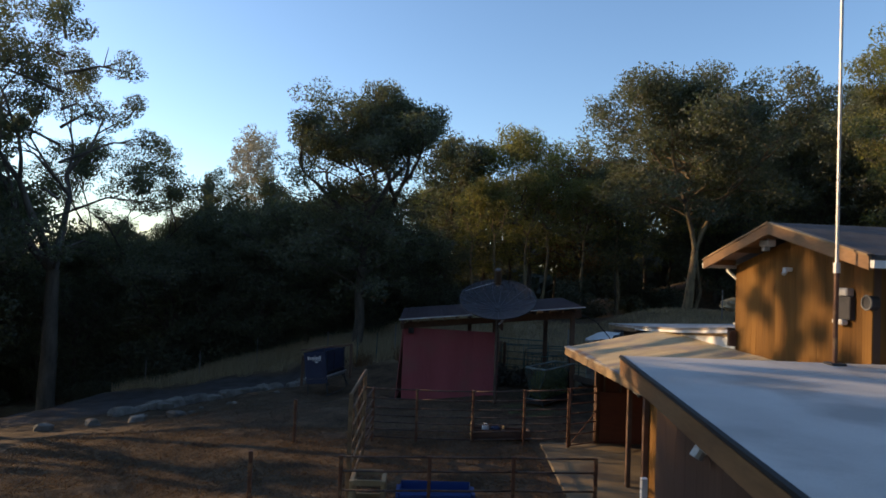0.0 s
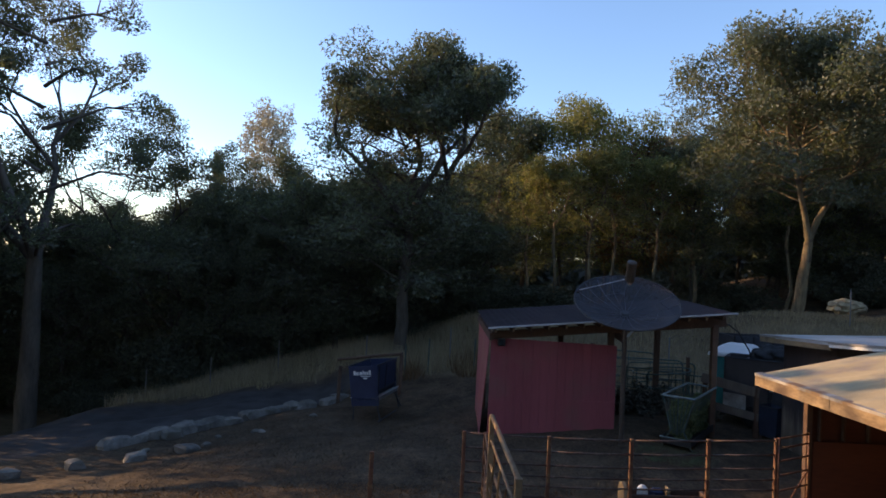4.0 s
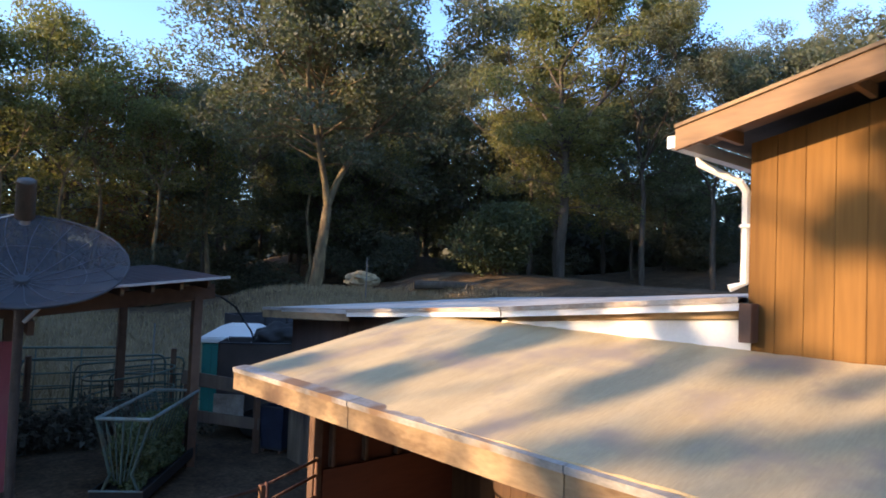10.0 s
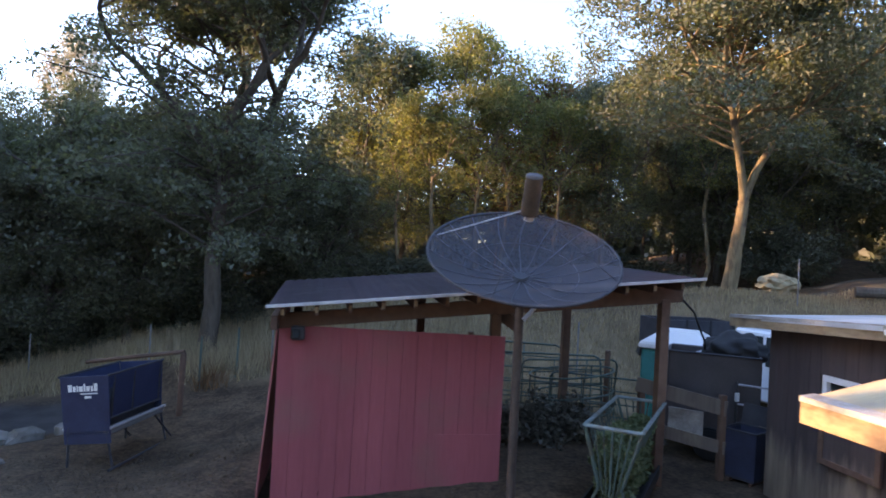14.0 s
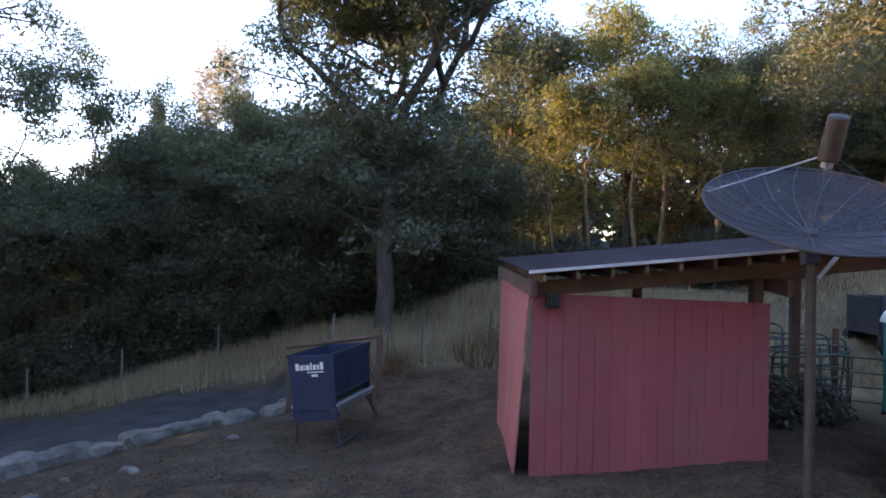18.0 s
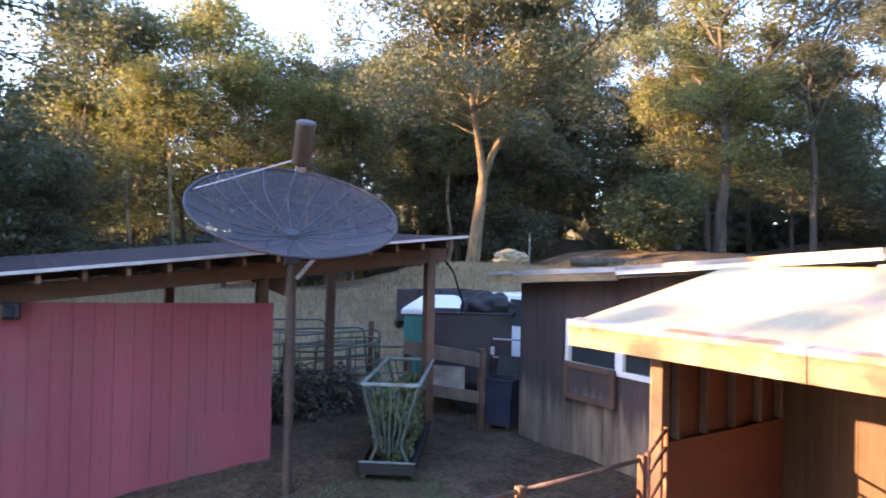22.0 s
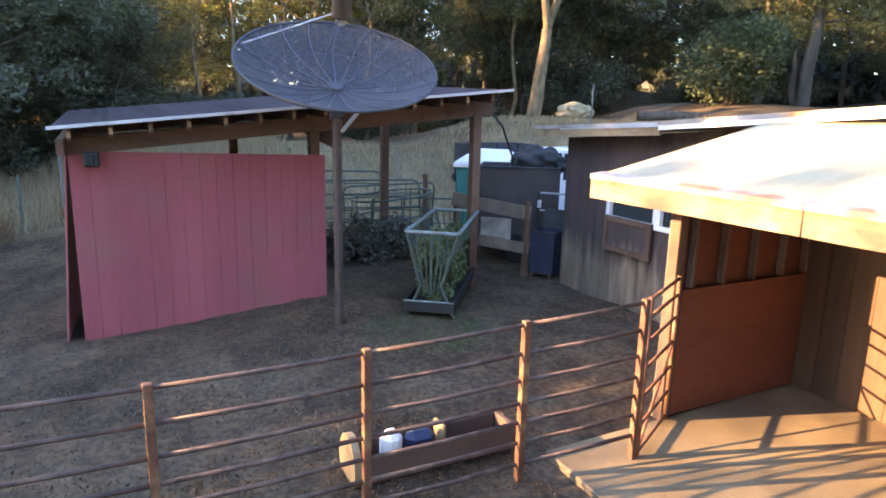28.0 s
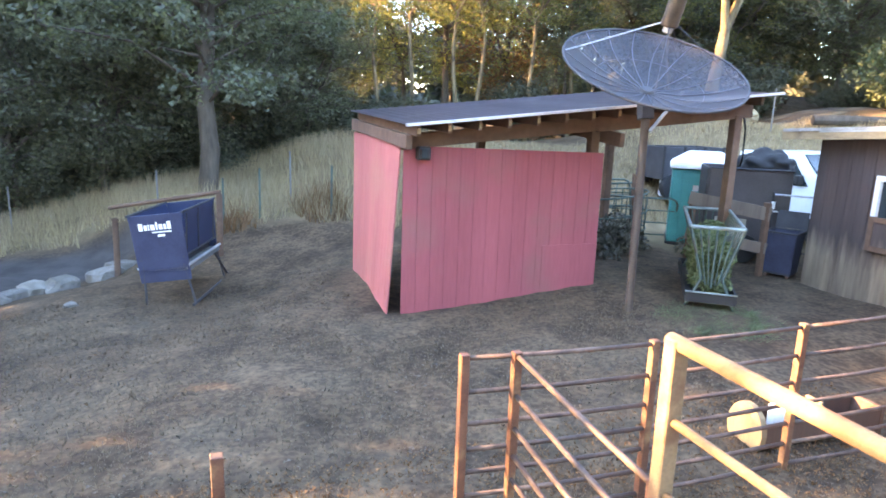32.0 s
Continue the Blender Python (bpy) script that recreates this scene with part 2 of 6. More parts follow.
BINBLUE = ramp_mat("dull dark blue plastic", (0.022, 0.026, 0.045), (0.038, 0.046, 0.082), 3, 0.6, 0, 0.1, 30)
BLUEPLASTIC = plain("blue plastic", (0.02, 0.055, 0.2), 0.4)
TEAL = ramp_mat("teal plastic", (0.015, 0.2, 0.2), (0.03, 0.29, 0.28), 2, 0.45, 0, 0.05, 30)
GREENSTEEL = ramp_mat("faded green steel", (0.05, 0.078, 0.066), (0.09, 0.132, 0.108), 5, 0.55, 0.2, 0.1, 40, (1, 1, 1), 0, ((0.1, 0.09, 0.06), 4))
RACKSTEEL = ramp_mat("dull grey-green galvanised steel", (0.15, 0.19, 0.18), (0.26, 0.31, 0.295), 6, 0.6, 0.2, 0.1, 50, (1, 1, 1), 0.06, ((0.17, 0.14, 0.1), 5))
TAUPE = ramp_mat("grey-brown sheet metal", (0.055, 0.046, 0.046), (0.095, 0.082, 0.08), 1.5, 0.6, 0.1, 0.1, 40)
BLACK = plain("black rubber", (0.02, 0.02, 0.02), 0.7)
DARKSTEEL = ramp_mat("dark grey steel", (0.03, 0.03, 0.035), (0.06, 0.06, 0.065), 3, 0.6, 0.2, 0.1, 40)
GLASS = plain("dark window glass", (0.03, 0.04, 0.045), 0.08)
CARPAINT = plain("white car paint", (0.75, 0.78, 0.8), 0.25)
PALEWOOD = ramp_mat("pale sawn wood", (0.22, 0.15, 0.08), (0.34, 0.25, 0.135), 4, 0.75, 0, 0.3, 30, (1, 1, 0.2), 0.1)
SALT = plain("white salt block", (0.75, 0.74, 0.7), 0.6)
ROCK = ramp_mat("pale field stone", (0.1, 0.09, 0.076), (0.24, 0.215, 0.182), 3, 0.85, 0, 0.9, 16, (1, 1, 1), 0.2, ((0.12, 0.105, 0.08), 2))
BARK = ramp_mat("grey-brown oak bark", (0.05, 0.04, 0.032), (0.13, 0.105, 0.08), 3, 0.9, 0, 0.8, 16, (1, 1, 0.25), 0.12)
PALEBARK = ramp_mat("pale tan bark", (0.09, 0.067, 0.04), (0.31, 0.23, 0.125), 3, 0.9, 0, 1.0, 14, (1, 1, 0.22), 0.1, ((0.075, 0.058, 0.042), 2.2))
LEAF_OAK = leaf_mat("oak leaves", (0.046, 0.056, 0.036), (0.118, 0.127, 0.069), 0.42, 1.0)
# the golden look of sunlit crowns is put into this leaf colour
LEAF_SUNGOLD = leaf_mat("yellow-green leaves in a sunlit tone", (0.09, 0.1, 0.036), (0.22, 0.21, 0.085), 0.5, 0.7)
LEAF_RUST = leaf_mat("rusty dry leaves", (0.09, 0.05, 0.025), (0.2, 0.12, 0.06), 0.35)
LEAF_DARK = leaf_mat("dark evergreen leaves", (0.038, 0.048, 0.04), (0.098, 0.11, 0.078), 0.3, 1.0)
LEAF_BUSH = leaf_mat("bright shrub leaves", (0.045, 0.06, 0.03), (0.1, 0.118, 0.055), 0.3)
STRAW = leaf_mat("dry grass blades", (0.22, 0.165, 0.1), (0.4, 0.31, 0.19), 0.12, 0.2)
LITTER = leaf_mat("dry leaf litter", (0.08, 0.042, 0.021), (0.21, 0.12, 0.06), 0.1, 0.1)
CHAFF = leaf_mat("trodden straw bits", (0.08, 0.061, 0.043), (0.15, 0.116, 0.079), 0.05, 0.1)
HAY = leaf_mat("green hay", (0.065, 0.09, 0.045), (0.18, 0.21, 0.11), 0.25, 0.2)
LEAF_PALE = leaf_mat("dead straw-coloured leaves", (0.27, 0.235, 0.18), (0.5, 0.45, 0.36), 0.12)
CLOD = leaf_mat("dry clods and droppings", (0.055, 0.041, 0.03), (0.125, 0.096, 0.068), 0.0)
TWIG = leaf_mat("grey brushwood", (0.04, 0.04, 0.03), (0.14, 0.13, 0.1), 0.05)


# ---- mesh helpers ----
def thing(name, x, y, z, label, category, group="", kind=""):
    ob = new(name)
    ob.location = (x, y, z)
    ob.empty_display_size = 0.2
    return tagged(ob, label, category, group, kind)


def attach(ob, parent):
    ob.parent = parent
    ob.matrix_parent_inverse = Matrix.Identity(4) if parent.type == "MESH" else Matrix.Translation(-parent.location)
    return ob


def part(name, bm, material, parent, label="", smooth=False):
    """Links a bmesh in world coordinates as one mesh object under a thing or a part."""
    me = bpy.data.meshes.new(name)
    bmesh.ops.recalc_face_normals(bm, faces=bm.faces)
    bm.to_mesh(me)
    bm.free()
    me.materials.append(material)
    if smooth:
        me.shade_smooth()
    ob = new(name, me)
    if parent is not None:
        attach(ob, parent)
    return tagged(ob, label)


def raw_mesh(name, verts, faces, material, smooth=False):
    me = bpy.data.meshes.new(name)
    me.from_pydata(verts, [], faces)
    me.materials.append(material)
    if smooth:
        me.shade_smooth()
    return me


def slab(bm, low, high):
    """A box from two world corners."""
    (a, b, c), (d, e, f) = low, high
    vs = [bm.verts.new(p) for p in ((a, b, c), (d, b, c), (d, e, c), (a, e, c), (a, b, f), (d, b, f), (d, e, f), (a, e, f))]
    for q in ((0, 3, 2, 1), (4, 5, 6, 7), (0, 1, 5, 4), (1, 2, 6, 5), (2, 3, 7, 6), (3, 0, 4, 7)):
        bm.faces.new([vs[i] for i in q])
    return bm


def box(low, high, bevel=0.006):
    bm = slab(bmesh.new(), low, high)
    if bevel:
        bmesh.ops.bevel(bm, geom=bm.edges[:], offset=bevel, segments=1, affect="EDGES")
    return bm


def prism(corners, down, bevel=0.0):
    """A plate: an upper polygon given by its corners, and the same let down by a vector."""
    bm = bmesh.new()
    up = [bm.verts.new(c) for c in corners]
    lo = [bm.verts.new(Vector(c) + Vector(down)) for c in corners]
    bm.faces.new(up)
    bm.faces.new(lo[::-1])
    for i in range(len(up)):
        j = (i + 1) % len(up)
        bm.faces.new((up[i], lo[i], lo[j], up[j]))
    if bevel:
        bmesh.ops.bevel(bm, geom=bm.edges[:], offset=bevel, segments=1, affect="EDGES")
    return bm


def beam(p, q, w, h, bm=None, bevel=0.004):
    """A squared bar from p to q, w across and h high."""
    bm = bm or bmesh.new()
    p, q = Vector(p), Vector(q)
    d = (q - p).normalized()
    side = d.cross(Vector((0, 0, 1)))
    side = Vector((1, 0, 0)) if side.length < 0.05 else side.normalized()
    up = side.cross(d)
    vs = [[bm.verts.new(e + side * (sx * w / 2) + up * (sz * h / 2)) for sx, sz in ((-1, -1), (1, -1), (1, 1), (-1, 1))] for e in (p, q)]
    faces = [bm.faces.new(vs[0][::-1]), bm.faces.new(vs[1])]
    for i in range(4):
        faces.append(bm.faces.new((vs[0][i], vs[0][(i + 1) % 4], vs[1][(i + 1) % 4], vs[1][i])))
    if bevel:
        bmesh.ops.bevel(bm, geom=list({e for f in faces for e in f.edges}), offset=bevel, segments=1, affect="EDGES")
    return bm


def tube(points, r, seg=8, bm=None, r_end=None):
    """A round pipe along points."""
    bm = bm or bmesh.new()
    pts = [Vector(p) for p in points]
    rings = []
    side = None
    for i, p in enumerate(pts):
        d = (pts[min(i + 1, len(pts) - 1)] - pts[max(i - 1, 0)]).normalized()
        if side is None:
            side = d.orthogonal().normalized()
        side = (side - d * side.dot(d)).normalized()
        up = d.cross(side)
        rr = r if r_end is None else r + (r_end - r) * i / (len(pts) - 1)
        rings.append([bm.verts.new(p + side * rr * math.cos(a) + up * rr * math.sin(a)) for a in (2 * math.pi * k / seg for k in range(seg))])
    for a, b in zip(rings, rings[1:]):
        for k in range(seg):
            bm.faces.new((a[k], a[(k + 1) % seg], b[(k + 1) % seg], b[k]))
    bm.faces.new(rings[0][::-1])
    bm.faces.new(rings[-1])
    return bm


def boards(parent, a, b, bottom, top, out, material, pitch=0.203, thick=0.022, gap=0.005, name="board", hole=None):
    """Upright boards from a to b (plan points), proud of the wall line by thick towards out; bottom and top are functions of the
    distance along the wall; hole = (from, to, low, high) is left open."""
    a, b, out = Vector(a), Vector(b), Vector(out)
    length = (b - a).length
    n = max(1, round(length / pitch))
    step, d = length / n, (b - a).normalized()
    for i in range(n):
        s0, s1 = i * step + gap / 2, (i + 1) * step - gap / 2
        spans = [(bottom, top)]
        if hole and s1 > hole[0] and s0 < hole[1]:
            spans = [(bottom, lambda s: hole[2]), (lambda s: hole[3], top)]
        for lo, hi in spans:
            bm = bmesh.new()
            ring = []
            for s, inset in ((s0, 0), (s1, 0)):
                p = a + d * s
                for z in (lo(s), hi(s)):
                    for k in (0.0, thick):
                        q = p + out * k
                        ring.append(bm.verts.new((q.x, q.y, z)))
            v = ring
            for f in ((0, 1, 3, 2), (4, 6, 7, 5), (0, 4, 5, 1), (2, 3, 7, 6), (1, 5, 7, 3), (0, 2, 6, 4)):
                bm.faces.new([v[k] for k in f])
            part(name, bm, material, parent)


def curve_z(points):
    """Height along a wall, straight between (distance, height) points."""
    xs, zs = zip(*points)
    return lambda s: float(np.interp(s, xs, zs))


# ---- ground ----
SPOTS = np.array([(0.22, 21.1, .09), (1.27, 21.05, .2), (3, 16.4, 0), (-1.5, 16.5, -.05), (-.75, 21.1, 0), (2.33, 21.05, .37), (2.15, 19.8, .28), (6.4, 20.9, .12), (-4, 24, -.58), (-7, 29.2, -1.2),
                  (-9.5, 24, -1.1), (-12.8, 29, -1.7), (-18, 31.6, -4.4), (-3.3, 32, .3), (1, 33, 1.7), (5, 32, 1.9), (12.4, 30.7, 2.75), (9, 25, .1),
                  (18, 20.5, 3.3), (22, 30, 3.5), (6, 12, 0), (0, 11, 0), (-6, 13, -.3), (-10, 5, -1.2), (-25, 20, -5.5), (-32, 42, -8), (0, 52, 2.5),
                  (-12, 45, -2.5), (25, 45, 4.5), (42, 25, 5), (30, -10, 2.5), (0, -20, .2), (-50, 0, -9)])


def ground_z(x, y):
    x, y = np.asarray(x, float), np.asarray(y, float)
    w = 1 / ((x[..., None] - SPOTS[:, 0]) ** 2 + (y[..., None] - SPOTS[:, 1]) ** 2 + 1.2) ** 1.7
    return (w * SPOTS[:, 2]).sum(-1) / w.sum(-1)


def gz(x, y):
    return float(ground_z(x, y))


def spread(lo, hi, step, far):
    fine = np.arange(lo, hi + step / 2, step)
    out = np.cumsum(step * 1.28 ** np.arange(1, 60))
    out = out[out < far]
    return np.r_[lo - out[::-1], fine, hi + out]


gx, gy = spread(-14, 16, 0.28, 900), spread(8, 36, 0.28, 900)
GX, GY = np.meshgrid(gx, gy, indexing="ij")
GZ = ground_z(GX, GY) + 0.025 * np.sin(GX * 2.1 + 1.3 * np.sin(GY * 1.7)) * np.cos(GY * 2.6) + np.random.RandomState(2).normal(0, 0.012, GX.shape)
GZ = np.where((GX > 2.6) & (GX < 6.6) & (GY > 10) & (GY < 16.8), np.minimum(GZ, -0.02), GZ)
nx, ny = GX.shape
idx = np.arange(nx * ny).reshape(nx, ny)
gm = bpy.data.meshes.new("ground")
gm.from_pydata(np.stack([GX, GY, GZ], -1).reshape(-1, 3).tolist(), [],
               np.stack([idx[:-1, :-1], idx[1:, :-1], idx[1:, 1:], idx[:-1, 1:]], -1).reshape(-1, 4).tolist())
gm.shade_smooth()
# how far each place is dry meadow, and gravel track
grass_edge = np.interp(GX, (-14, -10.6, -6, -4.5, -3, -0.4, 1, 3, 5.5), (29.5, 31.0, 31.5, 31.1, 29.0, 27.8, 26.4, 24.8, 24))
meadow = np.clip((GY - grass_edge + 0.3) / 1.0, 0, 1) * np.clip((GX + 13) / 3, 0.35, 1) * np.clip((38.5 - GY) / 4, 0.0, 1)
meadow = np.where(GX > 5.5, np.clip((GY - 22.5) / 2, 0, 1) * np.clip((31.5 - GY) / 3, 0.08, 1) * np.clip((20 - GX) / 5, 0.15, 1), meadow)
stone_line = 22.6 + (GX + 10.4) * 1.22
track = np.clip((GY - stone_line - 0.3) / 0.6, 0, 1) * np.clip((grass_edge - GY) / 0.8, 0, 1) * np.clip((-4.2 - GX) / 1.2, 0, 1)
for key, grid in (("meadow", meadow), ("track", track)):
    gm.attributes.new(key, "FLOAT", "POINT").data.foreach_set("value", grid.reshape(-1).astype(np.float32))


def ground_mat():
    m = ramp_mat("trodden dirt yard", (0.041, 0.0275, 0.0175), (0.126, 0.084, 0.053), 0.9, 0.95, 0, 1.0, 9, (1, 1, 1), 0, ((0.085, 0.061, 0.04), 0.9), 0.2)
    n, l = m.node_tree.nodes, m.node_tree.links
    b = n["Principled BSDF"]
    colour = b.inputs["Base Color"].links[0].from_socket
    # trodden lumps a few centimetres across, and drifts of paler chaff
    for scale, lo, hi, dark, light in ((17, 0.38, 0.64, 0.7, 1.3), (3.2, 0.38, 0.64, 0.8, 1.22)):
        lumps, tones, mix = n.new("ShaderNodeTexNoise"), n.new("ShaderNodeValToRGB"), n.new("ShaderNodeMixRGB")
        lumps.inputs["Scale"].default_value, lumps.inputs["Detail"].default_value = scale, 4
        l.new(n["Texture Coordinate"].outputs["Object"], lumps.inputs["Vector"])
        tones.color_ramp.elements[0].position, tones.color_ramp.elements[1].position = lo, hi
        tones.color_ramp.elements[0].color, tones.color_ramp.elements[1].color = (dark, dark, dark, 1), (light, light, light * 0.95, 1)
        l.new(lumps.outputs[0], tones.inputs[0])
        mix.blend_type = "MULTIPLY"
        mix.inputs[0].default_value = 1.0
        l.new(colour, mix.inputs[1])
        l.new(tones.outputs[0], mix.inputs[2])
        colour = mix.outputs[0]
    for key, tone, tone2 in (("meadow", (0.26, 0.195, 0.11), (0.16, 0.118, 0.066)), ("track", (0.075, 0.068, 0.063), (0.045, 0.04, 0.037))):
        at, noise_a, tones, mix = n.new("ShaderNodeAttribute"), n.new("ShaderNodeTexNoise"), n.new("ShaderNodeValToRGB"), n.new("ShaderNodeMixRGB")
        at.attribute_name = key
        noise_a.inputs["Scale"].default_value, noise_a.inputs["Detail"].default_value = 1.5, 8
        l.new(n["Texture Coordinate"].outputs["Object"], noise_a.inputs["Vector"])
        tones.color_ramp.elements[0].color, tones.color_ramp.elements[1].color = (*tone2, 1), (*tone, 1)
        tones.color_ramp.elements[0].position, tones.color_ramp.elements[1].position = 0.35, 0.65
        l.new(noise_a.outputs[0], tones.inputs[0])
        l.new(at.outputs["Fac"], mix.inputs[0])
        l.new(colour, mix.inputs[1])
        l.new(tones.outputs[0], mix.inputs[2])
        colour = mix.outputs[0]
    l.new(colour, b.inputs["Base Color"])
    return m


gm.materials.append(ground_mat())
tagged(new("ground", gm), "trodden brown dirt yard rising into dry yellow meadow", "ground", "", "structure")


# ---- brown barn with its lean-to ----
def barn_roof_z(y):
    return 2.75 + (21.4 - y) * 0.045 + (21.4 - y) ** 2 * 0.0037


def lean_z(x):
    return 2.425 + (x - 3.68) * 0.225


barn = thing("barn", 9.3, 16.5, 0.0, "low brown board barn with a pale grey sloping roof", "barn")
WINDOW = (18.2, 19.86, 1.42, 2.12)
bw = bmesh.new()
for lo_y, hi_y, lo_z, hi_z in ((12.8, WINDOW[0], -0.3, 2.58), (WINDOW[1], 20.9, -0.3, 2.58), (WINDOW[0], WINDOW[1], -0.3, WINDOW[2]), (WINDOW[0], WINDOW[1], WINDOW[3], 2.58)):
    slab(bw, (6.42, lo_y, lo_z), (6.52, hi_y, hi_z))
part("wall", bw, DARKWALL, barn)
part("wall", slab(bmesh.new(), (6.52, 20.8, -0.3), (12.0, 20.9, 2.6)), DARKWALL, barn)
part("wall", slab(bmesh.new(), (11.9, 12.8, -0.3), (12.0, 20.8, 2.6)), DARKWALL, barn)
part("wall", prism([(6.42, 12.8, barn_roof_z(12.8) - 0.14), (6.52, 12.8, barn_roof_z(12.8) - 0.14), (6.52, 20.9, 2.58), (6.42, 20.9, 2.58)], (0, 0, -0.08)), DARKWALL, barn)
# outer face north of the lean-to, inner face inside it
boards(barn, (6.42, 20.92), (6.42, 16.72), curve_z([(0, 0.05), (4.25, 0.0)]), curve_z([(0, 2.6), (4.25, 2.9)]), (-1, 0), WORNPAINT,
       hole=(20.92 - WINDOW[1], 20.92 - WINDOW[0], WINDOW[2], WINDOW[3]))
boards(barn, (6.42, 16.6), (6.42, 12.9), lambda s: 0.04, lambda s: 2.88, (-1, 0), INNERBOARD, 0.24)
boards(barn, (6.45, 20.9), (9.0, 20.9), lambda s: 0.1, lambda s: 2.6, (0, 1), WEATHERED)
for y0, y1 in ((21.4, 18.6), (18.6, 15.5), (15.5, 12.9)):
    roof = part("roof", prism([(6.06, y0, barn_roof_z(y0)), (12.4, y0, barn_roof_z(y0) + 0.2), (12.4, y1, barn_roof_z(y1) + 0.2), (6.02, y1, barn_roof_z(y1))], (0, 0, -0.06)), GREYROOF, barn, "pale grey roll roofing with a worn edge")
for y0, y1 in ((21.4, 18.6), (18.58, 15.5), (15.48, 12.9)):
    xa = 6.08 if y1 > 16 else 6.03
    part("fascia", prism([(xa - 0.03, y0, barn_roof_z(y0) - 0.0), (xa, y0, barn_roof_z(y0)), (xa, y1, barn_roof_z(y1)), (xa - 0.03, y1, barn_roof_z(y1))], (0, 0, -0.17 if y1 > 16 else -0.1)), FASCIA if y1 > 16 else WHITE, roof)
    part("drip_edge", prism([(xa - 0.045, y0, barn_roof_z(y0) + 0.012), (xa + 0.12, y0, barn_roof_z(y0) + 0.012), (xa + 0.12, y1, barn_roof_z(y1) + 0.012), (xa - 0.045, y1, barn_roof_z(y1) + 0.012)], (0, 0, -0.05)), EDGING, roof, "pale weathered roof edging")
part("fascia", prism([(6.06, 21.43, 2.75), (12.4, 21.43, 2.95), (12.4, 21.4, 2.95), (6.06, 21.4, 2.75)], (0, 0, -0.16)), FASCIA, roof)
part("gable_panel", prism([(6.14, 15.6, 3.0), (6.4, 15.6, 3.0), (6.4, 12.86, 3.22), (6.14, 12.86, 3.22)], (0, 0, -0.36)), WHITE, barn, "white painted strip of wall above the lean-to roof")
part("roof_beam", beam((6.15, 12.86, 3.3), (6.15, 15.5, 3.06), 0.07, 0.13), FASCIA, barn)
part("corner_block", box((6.0, 12.8, 3.05), (6.14, 12.9, 3.36)), TIMBER, barn, "dark stained block at the wall's corner")
# white-trimmed window, brown board shutter hinged down
wy0, wy1, wz0, wz1 = WINDOW
win = part("window", box((6.45, wy0, wz0), (6.47, wy1, wz1), 0), GLASS, barn, "dark glass window in a white frame")
for lo, hi in (((6.37, wy0, wz1 - 0.08), (6.44, wy1, wz1)), ((6.37, wy0, wz0), (6.44, wy1, wz0 + 0.07)), ((6.37, wy0, wz0 + 0.07), (6.44, wy0 + 0.07, wz1 - 0.08)),
               ((6.37, wy1 - 0.08, wz0 + 0.07), (6.44, wy1, wz1 - 0.08)), ((6.37, 18.76, wz0 + 0.07), (6.44, 18.9, wz1 - 0.08))):
    part("frame", box(lo, hi), WHITE, win, "white painted window frame")
part("sash", box((6.4, wy0 + 0.07, 1.74), (6.44, 18.76, 1.79)), WHITE, win)
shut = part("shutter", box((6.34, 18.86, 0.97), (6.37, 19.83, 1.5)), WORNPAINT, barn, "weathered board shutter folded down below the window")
for y in (18.86, 19.75):
    part("batten", box((6.315, y, 0.97), (6.34, y + 0.08, 1.5)), TIMBER, shut)
for z in (0.97, 1.42):
    part("batten", box((6.315, 18.94, z), (6.34, 19.75, z + 0.08)), TIMBER, shut)

lean_to = thing("lean_to", 4.9, 13.9, 0.05, "lean-to with a sandy sloping roof and open stall", "lean-to")
NORTH, SOUTH = 17.02, 9.75


def lean_west(y):
    return 3.69 + (NORTH - y) * 0.042


strips = [0.0, 0.34, 0.67, 1.0]
for f0, f1 in zip(strips, strips[1:]):
    # each strip lies in low wrinkles that run down the slope
    bm = bmesh.new()
    rows = []
    for i in range(261):
        y = NORTH + (SOUTH - NORTH) * i / 260
        row = []
        for j in range(9):
            f = f0 + (f1 - f0) * j / 8
            x = lean_west(y) + (6.14 - lean_west(y)) * f - (0.02 if j == 0 and f0 else 0)
            wave = 0.008 * noise.noise(Vector((x * 0.35, y * 5.2, 0.3))) + 0.0045 * noise.noise(Vector((x * 0.8, y * 11.0, 0.5)))
            row.append((x, y, lean_z(x) + 0.003 * (1 - f0) + 0.001 + wave))
        rows.append([bm.verts.new(p) for p in row])
    for a, b in zip(rows, rows[1:]):
        for j in range(8):
            bm.faces.new((a[j], b[j], b[j + 1], a[j + 1]))
    for edge in ([r[0] for r in rows], [r[8] for r in rows], rows[0], rows[-1]):
        top, low = [[bm.verts.new(v.co - Vector((0, 0, d))) for v in edge] for d in (0, 0.018)]
        for j in range(len(edge) - 1):
            bm.faces.new((top[j], top[j + 1], low[j + 1], low[j]))
    for f in bm.faces:
        if f.normal.z < -0.5:
            f.normal_flip()
    part("roofing_strip", bm, TANROOF, lean_to, "sandy roll roofing strip, wrinkled and worn", True)
part("roof_deck", prism([(lean_west(y) + 0.02 if e == 0 else 6.14, y, lean_z(lean_west(y) if e == 0 else 6.14) - 0.022) for y, e in ((NORTH - 0.02, 0), (NORTH - 0.02, 1), (SOUTH + 0.02, 1), (SOUTH + 0.02, 0))], (0, 0, -0.03)), TIMBER, lean_to)
